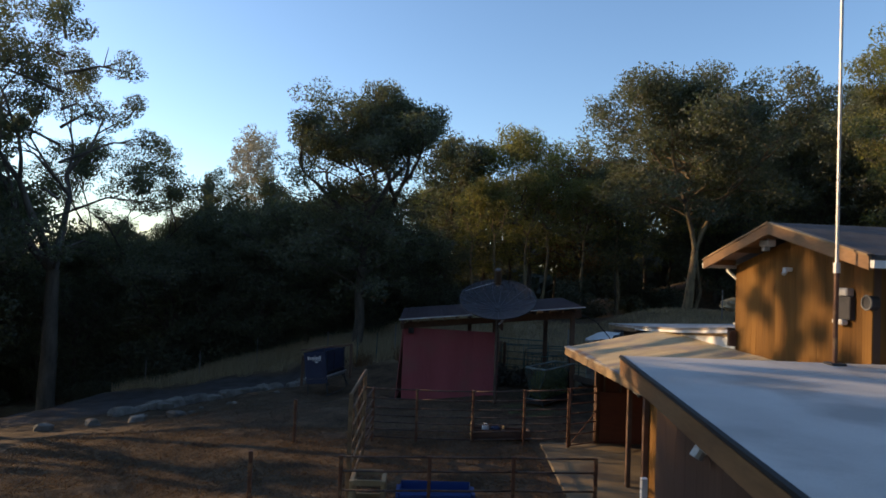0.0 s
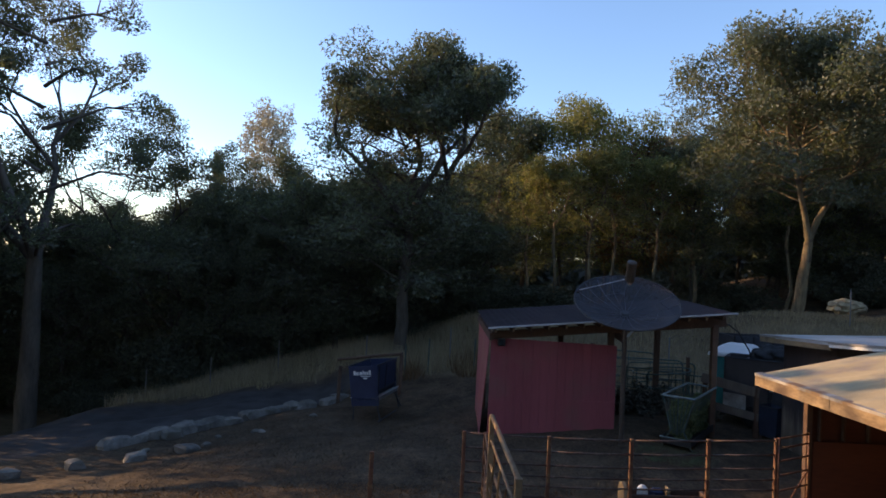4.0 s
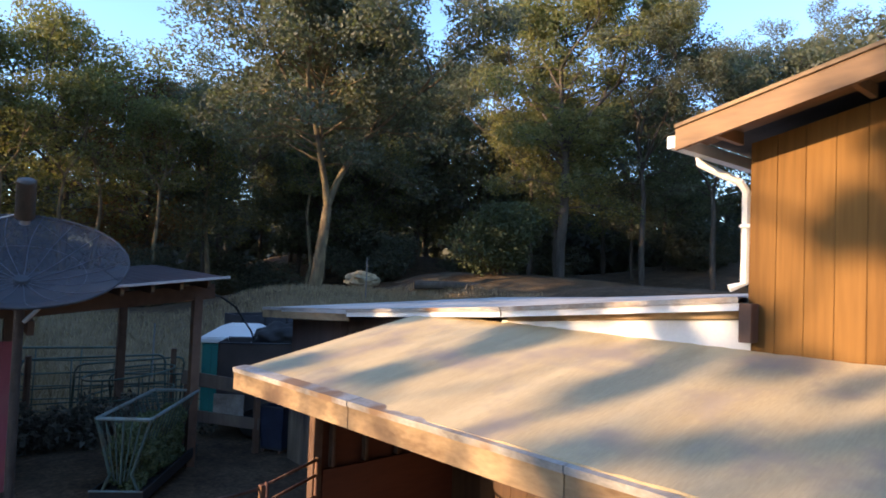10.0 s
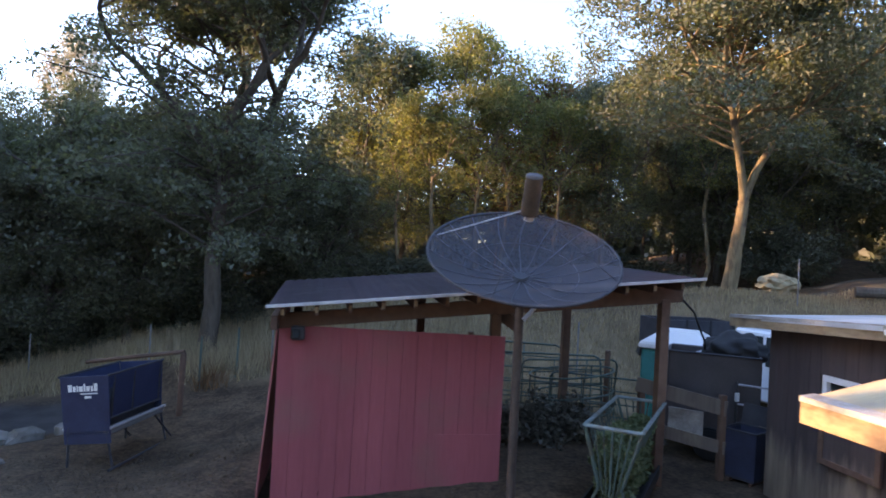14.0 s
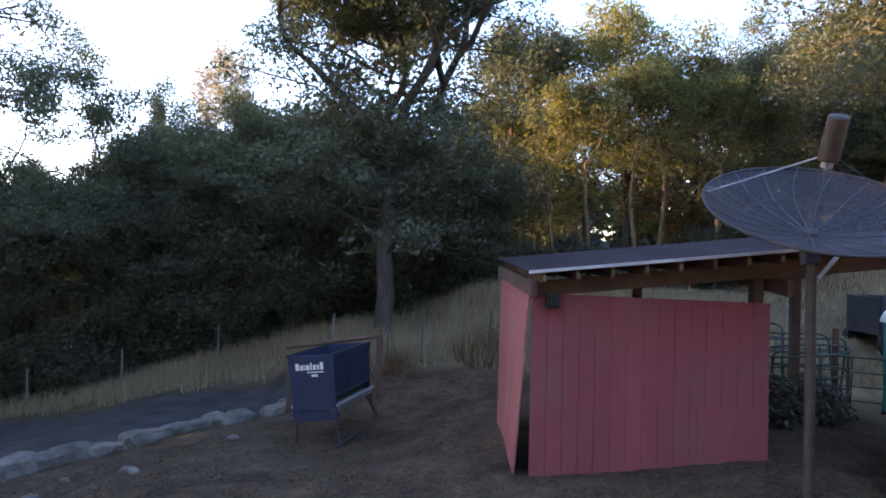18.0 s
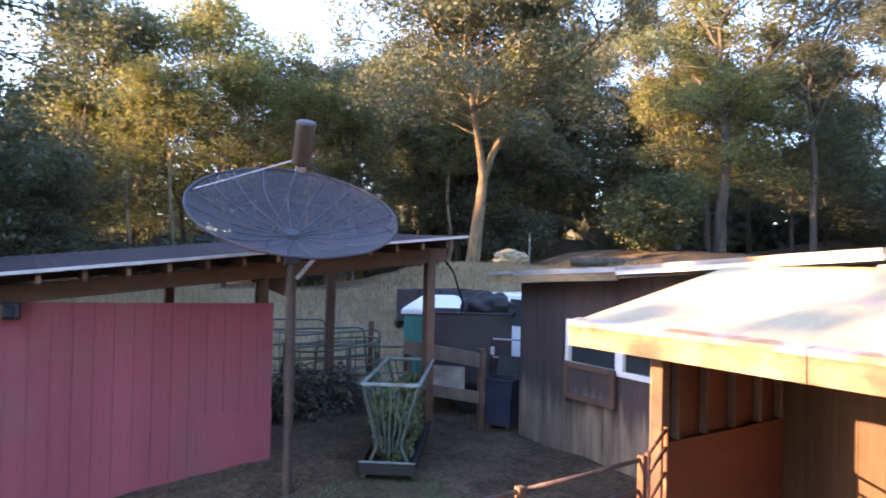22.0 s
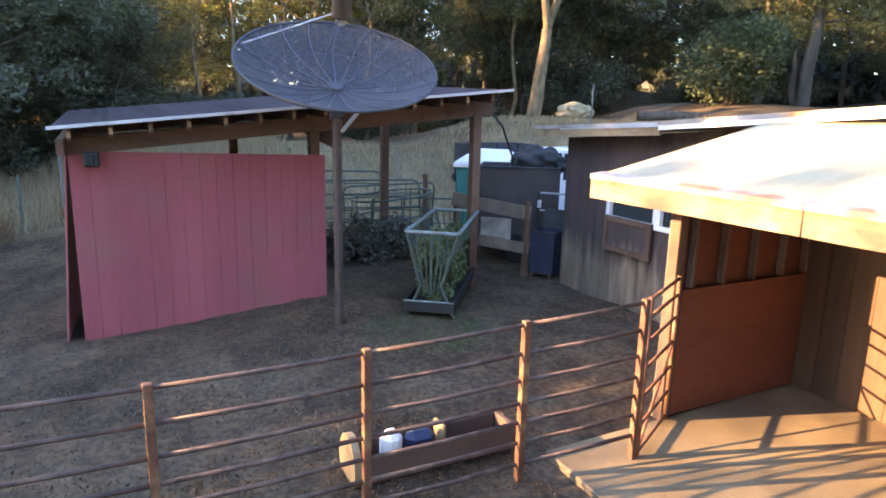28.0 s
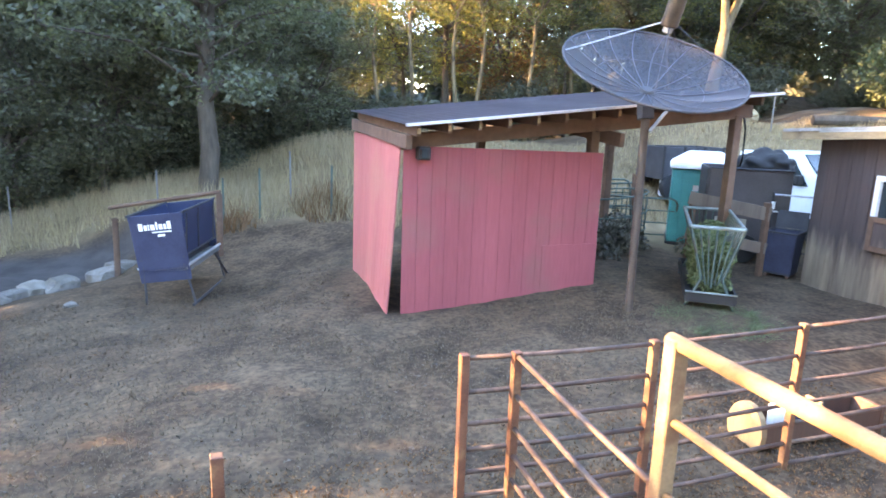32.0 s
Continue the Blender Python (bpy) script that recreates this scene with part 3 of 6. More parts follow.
for y0, y1 in ((NORTH, 15.0), (14.99, 12.9), (12.89, SOUTH)):
    part("fascia", prism([(lean_west(y0) - 0.035, y0, 2.42), (lean_west(y0), y0, 2.42), (lean_west(y1), y1, 2.42), (lean_west(y1) - 0.035, y1, 2.42)], (0, 0, -0.19)), FASCIA, lean_to, "weathered yellow-brown fascia plank")
    part("drip_edge", prism([(lean_west(y0) - 0.05, y0, 2.452), (lean_west(y0) + 0.09, y0, 2.47), (lean_west(y1) + 0.09, y1, 2.47), (lean_west(y1) - 0.05, y1, 2.452)], (0, 0, -0.045)), EDGING, lean_to, "pale weathered roof edging")
for y in (NORTH + 0.0, SOUTH - 0.03):
    part("fascia", prism([(lean_west(y), y, 2.42), (6.1, y, 2.96), (6.1, y + 0.03, 2.96), (lean_west(y), y + 0.03, 2.42)], (0, 0, -0.17)), FASCIA, lean_to)
for y in np.linspace(SOUTH + 0.3, NORTH - 0.3, 9):
    part("rafter", beam((lean_west(y) + 0.03, y, lean_z(lean_west(y)) - 0.125), (6.38, y, lean_z(6.38) - 0.125), 0.045, 0.13), TIMBER, lean_to)
part("header_beam", beam((4.2, 9.9, 2.36), (4.45, 16.7, 2.33), 0.09, 0.16), TIMBER, lean_to)
for x, y, w in ((4.42, 16.62, 0.11), (4.22, 13.35, 0.09), (4.12, 12.08, 0.1), (4.1, 9.92, 0.1)):
    part("post", box((x - w / 2, y - w / 2, 0.03), (x + w / 2, y + w / 2, 2.3)), TIMBER, lean_to)
# stall side: plywood below, open studs with boards above
part("stall_panel", box((4.5, 16.58, 0.06), (6.38, 16.61, 1.36)), REDWOOD, lean_to, "red-brown plywood stall side")
part("stall_backing", prism([(4.5, 16.66, 2.5), (6.4, 16.66, 2.84), (6.4, 16.7, 2.84), (4.5, 16.7, 2.5)], (0, 0, -2.45)), REDWOOD, lean_to)
for x in (4.62, 5.05, 5.5, 5.95, 6.33):
    part("stud", box((x - 0.022, 16.57, 1.37), (x + 0.022, 16.65, 2.3)), TIMBER, lean_to)
boards(lean_to, (6.4, 16.72), (4.42, 16.72), lambda s: 0.0, curve_z([(0, 2.8), (2.0, 2.36)]), (0, 1), WEATHERED)
# closed room at the south end
part("room_wall", box((4.18, 12.02, 0.05), (6.4, 12.1, 2.42), 0), DARKWALL, lean_to)
part("room_wall", box((4.18, 9.8, 0.05), (6.16, 9.88, 2.42), 0), DARKWALL, lean_to)
boards(lean_to, (4.2, 12.05), (4.2, 9.82), lambda s: 0.04, lambda s: 2.34, (-1, 0), STAIN)
# a small metal bracket with a dark block under it, no lamp
wl = part("wall_lamp", box((3.99, 12.2, 2.13), (4.09, 12.5, 2.145)), METAL, lean_to, "small metal L bracket")
part("bracket_body", box((4.02, 12.22, 2.08), (4.08, 12.32, 2.128), 0.01), DARKSTEEL, wl)

slab_top = prism([(2.98, 16.56, 0.045), (6.42, 16.64, 0.045), (6.42, 9.7, 0.045), (2.72, 9.7, 0.045)], (0, 0, -0.2), 0.012)
ob = part("concrete_slab", slab_top, CONCRETE, None)
tagged(ob, "stained pale concrete slab in the stall", "concrete slab", "", "structure")

# ---- house gable ----
house = thing("house", 9.6, 10.9, 0.0, "brown board-sided house gable with overhanging eaves", "house")
YN, YS, RIDGE, EAVE_N, EAVE_S = 12.89, 8.95, 10.8, 13.28, 8.32
wall_top = curve_z([(0, 4.66), (YN - RIDGE, 5.15), (YN - YS, 4.7)])
part("wall", prism([(6.17, YN, 4.66), (6.17, RIDGE, 5.15), (6.17, YS, 4.7), (6.17, YS, -0.2), (6.17, YN, -0.2)], (0.1, 0, 0)), DARKWALL, house)
part("wall", slab(bmesh.new(), (6.27, YN - 0.1, -0.2), (13, YN, 4.6)), STAIN, house)
part("wall", slab(bmesh.new(), (6.27, YS, -0.2), (13, YS + 0.1, 4.6)), STAIN, house)
part("wall", slab(bmesh.new(), (12.9, YS + 0.1, -0.2), (13, YN - 0.1, 4.6)), STAIN, house)
boards(house, (6.17, YN), (6.17, YS), lambda s: 2.7, wall_top, (-1, 0), STAIN)


def house_roof_z(y):
    return 5.36 - abs(y - RIDGE) * 0.2385


for name, ya in (("roof", EAVE_N), ("roof", EAVE_S)):
    r = part(name, prism([(5.68, ya, house_roof_z(ya)), (13.4, ya, house_roof_z(ya)), (13.4, RIDGE, house_roof_z(RIDGE)), (5.68, RIDGE, house_roof_z(RIDGE))], (0, 0, -0.05)), SHINGLE, house, "dark shingle roof slope")
    part("barge_board", prism([(5.64, ya, house_roof_z(ya) - 0.005), (5.68, ya, house_roof_z(ya) - 0.005), (5.68, RIDGE, house_roof_z(RIDGE) - 0.005), (5.64, RIDGE, house_roof_z(RIDGE) - 0.005)], (0, 0, -0.19)), TRIM, r, "brown painted barge board")
    part("roof_edging", prism([(5.62, ya, house_roof_z(ya) + 0.012), (5.72, ya, house_roof_z(ya) + 0.012), (5.72, RIDGE, house_roof_z(RIDGE) + 0.012), (5.62, RIDGE, house_roof_z(RIDGE) + 0.012)], (0, 0, -0.03)), FASCIA, r)
    part("soffit", prism([(5.7, ya, house_roof_z(ya) - 0.06), (6.16, ya, house_roof_z(ya) - 0.06), (6.16, RIDGE, house_roof_z(RIDGE) - 0.06), (5.7, RIDGE, house_roof_z(RIDGE) - 0.06)], (0, 0, -0.02)), TRIM, r)
    for k in range(3):
        y = ya + (RIDGE - ya) * (0.12 + 0.38 * k)
        part("lookout", beam((5.7, y, house_roof_z(y) - 0.13), (6.17, y, house_roof_z(y) - 0.13), 0.05, 0.1), TRIM, r)
    g = bmesh.new()
    yo = ya + (0.06 if ya > RIDGE else -0.06)
    slab(g, (5.66, min(ya, yo) - 0.02, house_roof_z(ya) - 0.17), (13.4, max(ya, yo) + 0.02, house_roof_z(ya) - 0.07))
    part("gutter", g, WHITE, house, "white metal rain gutter")
spout = part("downspout", tube([(6.2, 13.36, 4.64), (6.2, 13.35, 4.55), (6.27, 13.02, 4.36), (6.29, 12.98, 4.28), (6.29, 12.98, 3.52), (6.22, 13.08, 3.47)], 0.036, 8), WHITE, house, "white rain downspout with a bend")
part("strap", box((6.24, 12.9, 3.98), (6.34, 13.02, 4.01)), WHITE, spout)
lamp = part("flood_lamp", box((5.86, 11.2, 4.98), (6.02, 11.5, 5.1), 0.02), WHITE, house, "white twin flood lamp under the gable")
part("lamp_head", box((5.84, 11.28, 4.9), (5.96, 11.38, 4.98), 0.015), METAL, lamp)
part("lamp_arm", tube([(5.95, 11.35, 5.1), (5.95, 11.35, 5.2)], 0.02), METAL, lamp)
cam_box = part("wall_sensor", box((6.0, 10.9, 4.55), (6.15, 10.98, 4.62), 0.015), WHITE, house, "small white sensor on the gable wall")
part("sensor_head", tube([(6.04, 10.92, 4.56), (5.98, 10.9, 4.5)], 0.035), WHITE, cam_box)
meter = part("wall_meter", tube([(6.2, 8.96, 4.13), (6.08, 8.96, 4.13)], 0.1, 18), DARKSTEEL, house, "round dark meter with a pale rim on the wall")
part("rim", tube([(6.07, 8.96 + 0.1 * math.cos(k * math.pi / 12), 4.13 + 0.1 * math.sin(k * math.pi / 12)) for k in range(25)], 0.012, 6), STAKE, meter)
fixture = part("wall_lantern", box((6.02, 9.32, 4.2), (6.15, 9.62, 4.32), 0.02), METAL, house, "grey metal box with a white lamp below it")
part("lamp_glass", box((6.0, 9.4, 3.78), (6.12, 9.62, 3.86), 0.02), WHITE, fixture)
part("lamp_back", box((6.06, 9.3, 3.86), (6.15, 9.6, 4.2), 0.01), DARKSTEEL, fixture)

# ---- dark outbuilding with the pale roof, and the mast on it ----
outbuilding = thing("outbuilding", 5.6, 5.2, 0.0, "dark brown outbuilding with a smooth pale roof", "outbuilding")


def out_roof_z(y):
    return 3.3 - (8.8 - y) * 0.02


def out_west(y):
    return 2.62 - (8.8 - y) * 0.1


roof = part("roof", prism([(out_west(8.8), 8.8, 3.3), (9.5, 8.8, 3.3), (9.5, 1.0, out_roof_z(1.0)), (out_west(1.0), 1.0, out_roof_z(1.0))], (0, 0, -0.05)), GREYROOF, outbuilding, "pale grey smooth roof sheet")
part("fascia", prism([(out_west(8.8) - 0.02, 8.8, 3.25), (out_west(8.8) + 0.03, 8.8, 3.25), (out_west(1) + 0.03, 1, 3.09), (out_west(1) - 0.02, 1, 3.09)], (0, 0, -0.2)), TRIM, roof)
part("drip_edge", prism([(out_west(8.8) - 0.035, 8.8, 3.3), (out_west(8.8), 8.8, 3.312), (out_west(1), 1, 3.156), (out_west(1) - 0.035, 1, 3.144)], (0, 0, -0.035)), BLACK, roof, "thin dark edge strip")
part("fascia", prism([(out_west(8.8), 8.83, 3.25), (9.5, 8.83, 3.25), (9.5, 8.8, 3.25), (out_west(8.8), 8.8, 3.25)], (0, 0, -0.2)), FASCIA, roof)
for lo, hi in (((3.02, 1.4, -0.2), (3.12, 8.45, 3.08)), ((3.12, 8.35, -0.2), (9.2, 8.45, 3.2)), ((9.1, 1.4, -0.2), (9.2, 8.35, 3.08)), ((3.12, 1.4, -0.2), (9.1, 1.5, 3.05))):
    part("wall", slab(bmesh.new(), lo, hi), DARKWALL, outbuilding)
boards(outbuilding, (3.02, 8.45), (3.02, 2.0), lambda s: 0.02, curve_z([(0, 3.2), (6.5, 3.06)]), (-1, 0), DARKWALL, 0.3)
boards(outbuilding, (3.0, 8.45), (6.0, 8.45), lambda s: 0.02, lambda s: 3.2, (0, 1), DARKWALL, 0.3)
part("yard_light", tube([(2.98, 6.9, 2.62), (2.9, 6.92, 2.58), (2.86, 6.93, 2.5)], 0.07, 10), METAL, outbuilding, "small round metal wall light")
mast = thing("antenna_mast", 5.42, 8.62, 3.3, "tall thin metal antenna mast on the roof edge", "mast")
part("lower_pole", tube([(5.42, 8.62, 3.3), (5.42, 8.62, 4.6)], 0.032), RUST, mast, "red-brown lower pole")
part("upper_pole", tube([(5.42, 8.62, 4.6), (5.42, 8.62, 10.5)], 0.022), METAL, mast)
part("collar", tube([(5.42, 8.62, 4.52), (5.42, 8.62, 4.66)], 0.045), METAL, mast)
part("base_plate", box((5.32, 8.52, 3.3), (5.52, 8.72, 3.33)), DARKSTEEL, mast)

# ---- red shed ----
shed = thing("shed", 2.1, 22.5, 0.2, "open-fronted livestock shed with a faded red board wall", "shed")


def shed_z(x, y):
    return 2.69 + (x + 0.88) * 0.103 + (y - 20.57) * 0.035


FR = 21.17
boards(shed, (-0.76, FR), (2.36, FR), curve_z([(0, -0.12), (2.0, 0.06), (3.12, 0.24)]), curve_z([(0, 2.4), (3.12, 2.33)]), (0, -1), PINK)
part("wall_backing", prism([(-0.72, FR + 0.005, 2.38), (2.34, FR + 0.005, 2.31), (2.34, FR + 0.03, 2.31), (-0.72, FR + 0.03, 2.38)], (0, 0, -2.2)), PINK, shed)
part("patch_board", prism([(1.42, FR - 0.03, 0.95), (2.36, FR - 0.03, 0.95), (2.36, FR - 0.022, 0.95), (1.42, FR - 0.022, 0.95)], (0, 0, -0.72)), PINK, shed, "red patch panel at the foot of the wall")
# west side in a lighter pink than the front, its foot kicked outwards
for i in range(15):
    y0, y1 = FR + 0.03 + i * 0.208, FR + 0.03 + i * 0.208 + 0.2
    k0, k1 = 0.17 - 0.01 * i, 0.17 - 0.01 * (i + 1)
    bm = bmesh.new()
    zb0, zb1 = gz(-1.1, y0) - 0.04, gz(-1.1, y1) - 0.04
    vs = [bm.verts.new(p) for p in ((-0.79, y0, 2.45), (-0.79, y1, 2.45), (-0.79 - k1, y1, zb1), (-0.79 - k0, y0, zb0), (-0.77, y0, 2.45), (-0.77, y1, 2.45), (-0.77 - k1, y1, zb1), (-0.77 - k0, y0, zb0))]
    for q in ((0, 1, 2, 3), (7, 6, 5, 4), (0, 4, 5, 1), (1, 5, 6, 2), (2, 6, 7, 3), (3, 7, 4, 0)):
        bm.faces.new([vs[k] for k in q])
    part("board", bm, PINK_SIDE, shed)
for x, y in ((-0.62, FR + 0.1), (2.24, FR + 0.12), (4.78, FR), (-0.62, 24.05), (1.6, 24.15), (4.45, 24.15)):
    part("post", box((x - 0.07, y - 0.07, gz(x, y) - 0.1), (x + 0.07, y + 0.07, shed_z(x, y) - 0.34)), TIMBER, shed, "dark timber post")
for y, drop in ((FR - 0.02, 0.27), (24.1, 0.27)):
    part("beam", beam((-0.8, y, shed_z(-0.8, y) - drop), (2.2, y, shed_z(2.2, y) - drop), 0.1, 0.2), TIMBER, shed, "dark timber roof beam")
    part("beam", beam((2.2, y + 0.02, shed_z(2.2, y) - drop), (5.05, y + 0.02, shed_z(5.05, y) - drop), 0.1, 0.24), TIMBER, shed, "dark timber roof beam")
part("side_beam", beam((-0.8, 20.75, shed_z(-0.8, 20.75) - 0.24), (-0.8, 24.3, shed_z(-0.8, 24.3) - 0.24), 0.08, 0.18), TIMBER, shed)
part("side_beam", beam((2.42, 20.8, shed_z(2.42, 20.8) - 0.5), (2.42, 24.3, shed_z(2.42, 24.3) - 0.3), 0.08, 0.2), TIMBER, shed)
for x in np.arange(-0.7, 5.0, 0.42):
    part("rafter", beam((x, 20.66, shed_z(x, 20.66) - 0.1), (x, 24.3, shed_z(x, 24.3) - 0.1), 0.05, 0.13), TIMBER, shed, "rafter with a pale sawn end")
    part("rafter_end", beam((x, 20.645, shed_z(x, 20.65) - 0.1), (x, 20.66, shed_z(x, 20.66) - 0.1), 0.045, 0.07), FASCIA, shed)
for k in range(9):
    x0 = -0.88 + k * 0.656
    bm = bmesh.new()
    cols = []
    for j in range(9):
        x = x0 + 0.67 * j / 8
        h = 0.012 if j % 2 else 0.0
        cols.append([bm.verts.new((x, y, shed_z(x, y) + h)) for y in (20.55, 22.4, 24.25)])
    for a, b in zip(cols, cols[1:]):
        for i in range(2):
            bm.faces.new((a[i], b[i], b[i + 1], a[i + 1]))
    bmesh.ops.solidify(bm, geom=bm.faces[:], thickness=0.006)
    part("roof_sheet", bm, SHEDROOF, shed, "dull brown ribbed metal roof sheet")
part("drip_edge", prism([(-0.9, 20.53, shed_z(-0.9, 20.53) + 0.016), (-0.9, 20.58, shed_z(-0.9, 20.58) + 0.016), (5.05, 20.58, shed_z(5.05, 20.58) + 0.016), (5.05, 20.53, shed_z(5.05, 20.53) + 0.016)], (0, 0, -0.035)), METAL, shed, "pale metal edge strip")
light = part("shed_lamp", box((-0.6, 20.98, 2.22), (-0.42, 21.13, 2.4), 0.02), DARKSTEEL, shed, "dark boxed lamp at the wall's corner")
part("lens", box((-0.58, 20.9, 2.25), (-0.48, 20.98, 2.37), 0.01), GLASS, light)

# ---- satellite dish ----
dish = thing("satellite_dish", 2.15, 19.9, gz(2.15, 19.9), "large dark mesh satellite dish on a steel pole", "satellite dish")
hub = Vector((2.17, 20.02, 3.2))
AXIS = Vector((-0.07, -0.47, 0.875)).normalized()
DM = Matrix.Translation(hub) @ AXIS.to_track_quat("Z", "Y").to_matrix().to_4x4()
R, DEPTH, N = 1.17, 0.34, 18


def bowl(r, a, lift=0.0):
    return DM @ Vector((r * math.cos(a), r * math.sin(a), DEPTH * (r / R) ** 2 + lift))


part("pole", tube([(2.16, 19.92, gz(2.16, 19.9) - 0.3), (2.16, 19.96, 2.95)], 0.055, 12), POLE, dish, "brown weathered steel pole")
part("mount", beam((2.16, 19.96, 2.85), hub - AXIS * 0.02, 0.16, 0.16), DARKSTEEL, dish)
part("actuator", tube([(2.2, 19.9, 2.7), hub + Vector((0.5, -0.1, 0.02))], 0.025), METAL, dish)
for k in range(N):
    a0, a1 = 2 * math.pi * k / N, 2 * math.pi * (k + 1) / N
    bm = bmesh.new()
    rows = [[bm.verts.new(bowl(R * (0.1 + 0.9 * i / 6), a0 + (a1 - a0) * j / 2)) for j in range(3)] for i in range(7)]
    for p, q in zip(rows, rows[1:]):
        for j in range(2):
            bm.faces.new((p[j], q[j], q[j + 1], p[j + 1]))
    part("mesh_panel", bm, MESHDISH, dish, "dark perforated mesh panel", True)
    part("rib", tube([bowl(R * (0.08 + 0.92 * i / 7), a0 + 0.1 * math.sin(math.pi * i / 7) * math.sin(a0), 0.006) for i in range(8)], 0.0068, 5), RIB, dish)
for r, rr in ((R, 0.016), (R * 0.6, 0.003)):
    part("ring", tube([bowl(r, 2 * math.pi * i / 48, 0.004) for i in range(49)], rr, 6), RIB if r < R else DARKSTEEL, dish)
bm = bmesh.new()
bmesh.ops.create_cone(bm, cap_ends=True, segments=20, radius1=0.1, radius2=0.085, depth=0.03, matrix=DM @ Matrix.Translation((0, 0, 0.03)))
part("hub_plate", bm, DARKSTEEL, dish)
for a in (2.75, -1.15 - 0.85, -0.45, 0.9):
    part("feed_strut", tube([bowl(R * 0.97, a), DM @ Vector((0.05 * math.cos(a), 0.05 * math.sin(a), 0.92))], 0.009 if a == 2.75 else 0.006, 6), METAL if a == 2.75 else DARKSTEEL, dish)
part("feed_horn", tube([DM @ Vector((0, 0, h)) for h in (0.88, 0.91, 1.28, 1.34, 1.355)], 0.108, 14, None, 0.1), HORN, dish, "brown weathered feed horn cover", True)
part("feed_collar", tube([DM @ Vector((0, 0, h)) for h in (0.8, 0.86)], 0.06, 12), METAL, dish)


# ---- pipe fences ----
RAILS = (0.08, 0.27, 0.45, 0.62, 0.81, 1.04, 1.28)


def fence_run(name, label, posts, rails, post_h, size=0.06, cap=True, base=None):
    """Square posts with round rails between them."""
    f = thing(name, posts[0][0], posts[0][1], gz(*posts[0]), label, "fence")
    zs = [gz(x, y) for x, y in posts] if base is None else base if type(base) is list else [base] * len(posts)
    for (x, y), z in zip(posts, zs):
        part("post", box((x - size / 2, y - size / 2, z - 0.25), (x + size / 2, y + size / 2, z + post_h), 0.005), RUST, f, "rusty square steel post")
    for (p, q), (za, zb) in zip(zip(posts, posts[1:]), zip(zs, zs[1:])):
        for r in rails:
            part("rail", tube([(*p, za + r), ((p[0] + q[0]) / 2, (p[1] + q[1]) / 2, (za + zb) / 2 + r - 0.008), (*q, zb + r)], 0.0175, 8), PIPE, f, "", True)
    return f


fence_run("corral_fence", "rust-brown pipe fence across the corral", [(-1.64, 16.46), (-0.18, 16.42), (1.24, 16.42), (2.52, 16.3), (3.6, 16.14)], RAILS, 1.31, base=[0.02, 0.0, 0.01, 0.09, 0.19])
fence_run("side_fence", "rust-brown pipe fence at the corral corner", [(-1.28, 16.42), (-1.36, 14.86)], (0.22, 0.4, 0.58, 0.78, 1.02, 1.3), 1.33, base=0.0)
fence_run("near_fence", "dark pipe fence at the corral's near end", [(-1.36, 11.0), (0.12, 11.1), (1.56, 11.22), (3.0, 11.3)], (0.3, 0.62, 0.94, 1.18), 1.2, base=0.0)
tall = thing("tall_gate", -1.36, 13.5, 0.0, "tall tan worn pipe gate panel with slanting bars", "gate")
for y in (14.83, 12.15):
    part("gate_post", box((-1.4, y - 0.035, -0.2), (-1.32, y + 0.035, 2.0), 0.006), TANSTEEL, tall, "tan worn square post")
part("top_tube", tube([(-1.36, 14.87, 1.98), (-1.36, 12.12, 1.98)], 0.034, 10), TANSTEEL, tall, "", True)
for r in (0.25, 0.6, 0.95, 1.3, 1.64):
    part("rail", tube([(-1.36, 14.8, r), (-1.36, 12.2, r)], 0.02), TANSTEEL, tall, "", True)
for k in range(4):
    y = 14.7 - k * 0.62
    part("brace", tube([(-1.385, y, 0.25), (-1.385, y - 0.6, 1.64)], 0.014), TANSTEEL, tall)
fence_run("yard_fence_post", "lone weathered steel fence post", [(-3.18, 16.2)], (), 1.05, 0.07)
fence_run("yard_fence_post", "lone weathered steel fence post", [(-3.2, 12.3)], (), 1.0, 0.07)
gate = thing("stall_gate", 4.0, 16.38, 0.04, "open rusty pipe gate at the stall", "gate")
ga, gb = Vector((3.63, 16.12, 0)), Vector((4.4, 16.54, 0))
for e in (ga, gb):
    part("stile", tube([e + Vector((0, 0, 0.07)), e + Vector((0, 0, 1.52))], 0.022), RUST, gate, "", True)
for z in (0.1, 0.36, 0.62, 0.88, 1.12, 1.34, 1.5):
    part("bar", tube([ga + Vector((0, 0, z)), gb + Vector((0, 0, z))], 0.016), RUST, gate, "", True)
part("brace", tube([ga + Vector((0, 0, 0.1)), gb + Vector((0, 0, 0.88))], 0.014), RUST, gate)

# ---- feed things in the yard ----
trough = thing("mineral_trough", 1.75, 16.85, 0.0, "brown plank trough with one pale end board", "trough")
part("end_board", prism([(1.23, 16.85 + 0.2 * math.cos(k * math.pi / 9), 0.2 + 0.24 * math.sin(k * math.pi / 9)) for k in range(18)], (0.06, 0, 0)), PALEWOOD, trough, "pale rounded wooden end board")
part("end_board", box((2.69, 16.68, -0.02), (2.75, 17.0, 0.28), 0.01), DARKWALL, trough)
for y in (16.7, 17.0):
    part("side_plank", box((1.29, y - 0.02, 0.06), (2.69, y + 0.02, 0.28), 0.008), DARKWALL, trough)
part("floor_plank", box((1.29, 16.72, 0.06), (2.69, 16.98, 0.09)), DARKWALL, trough)
part("divider", box((2.06, 16.8, 0.09), (2.1, 16.98, 0.36), 0.01), PALEWOOD, trough, "pale wooden divider")
block = box((1.52, 16.76, 0.092), (1.7, 16.94, 0.4), 0.06)
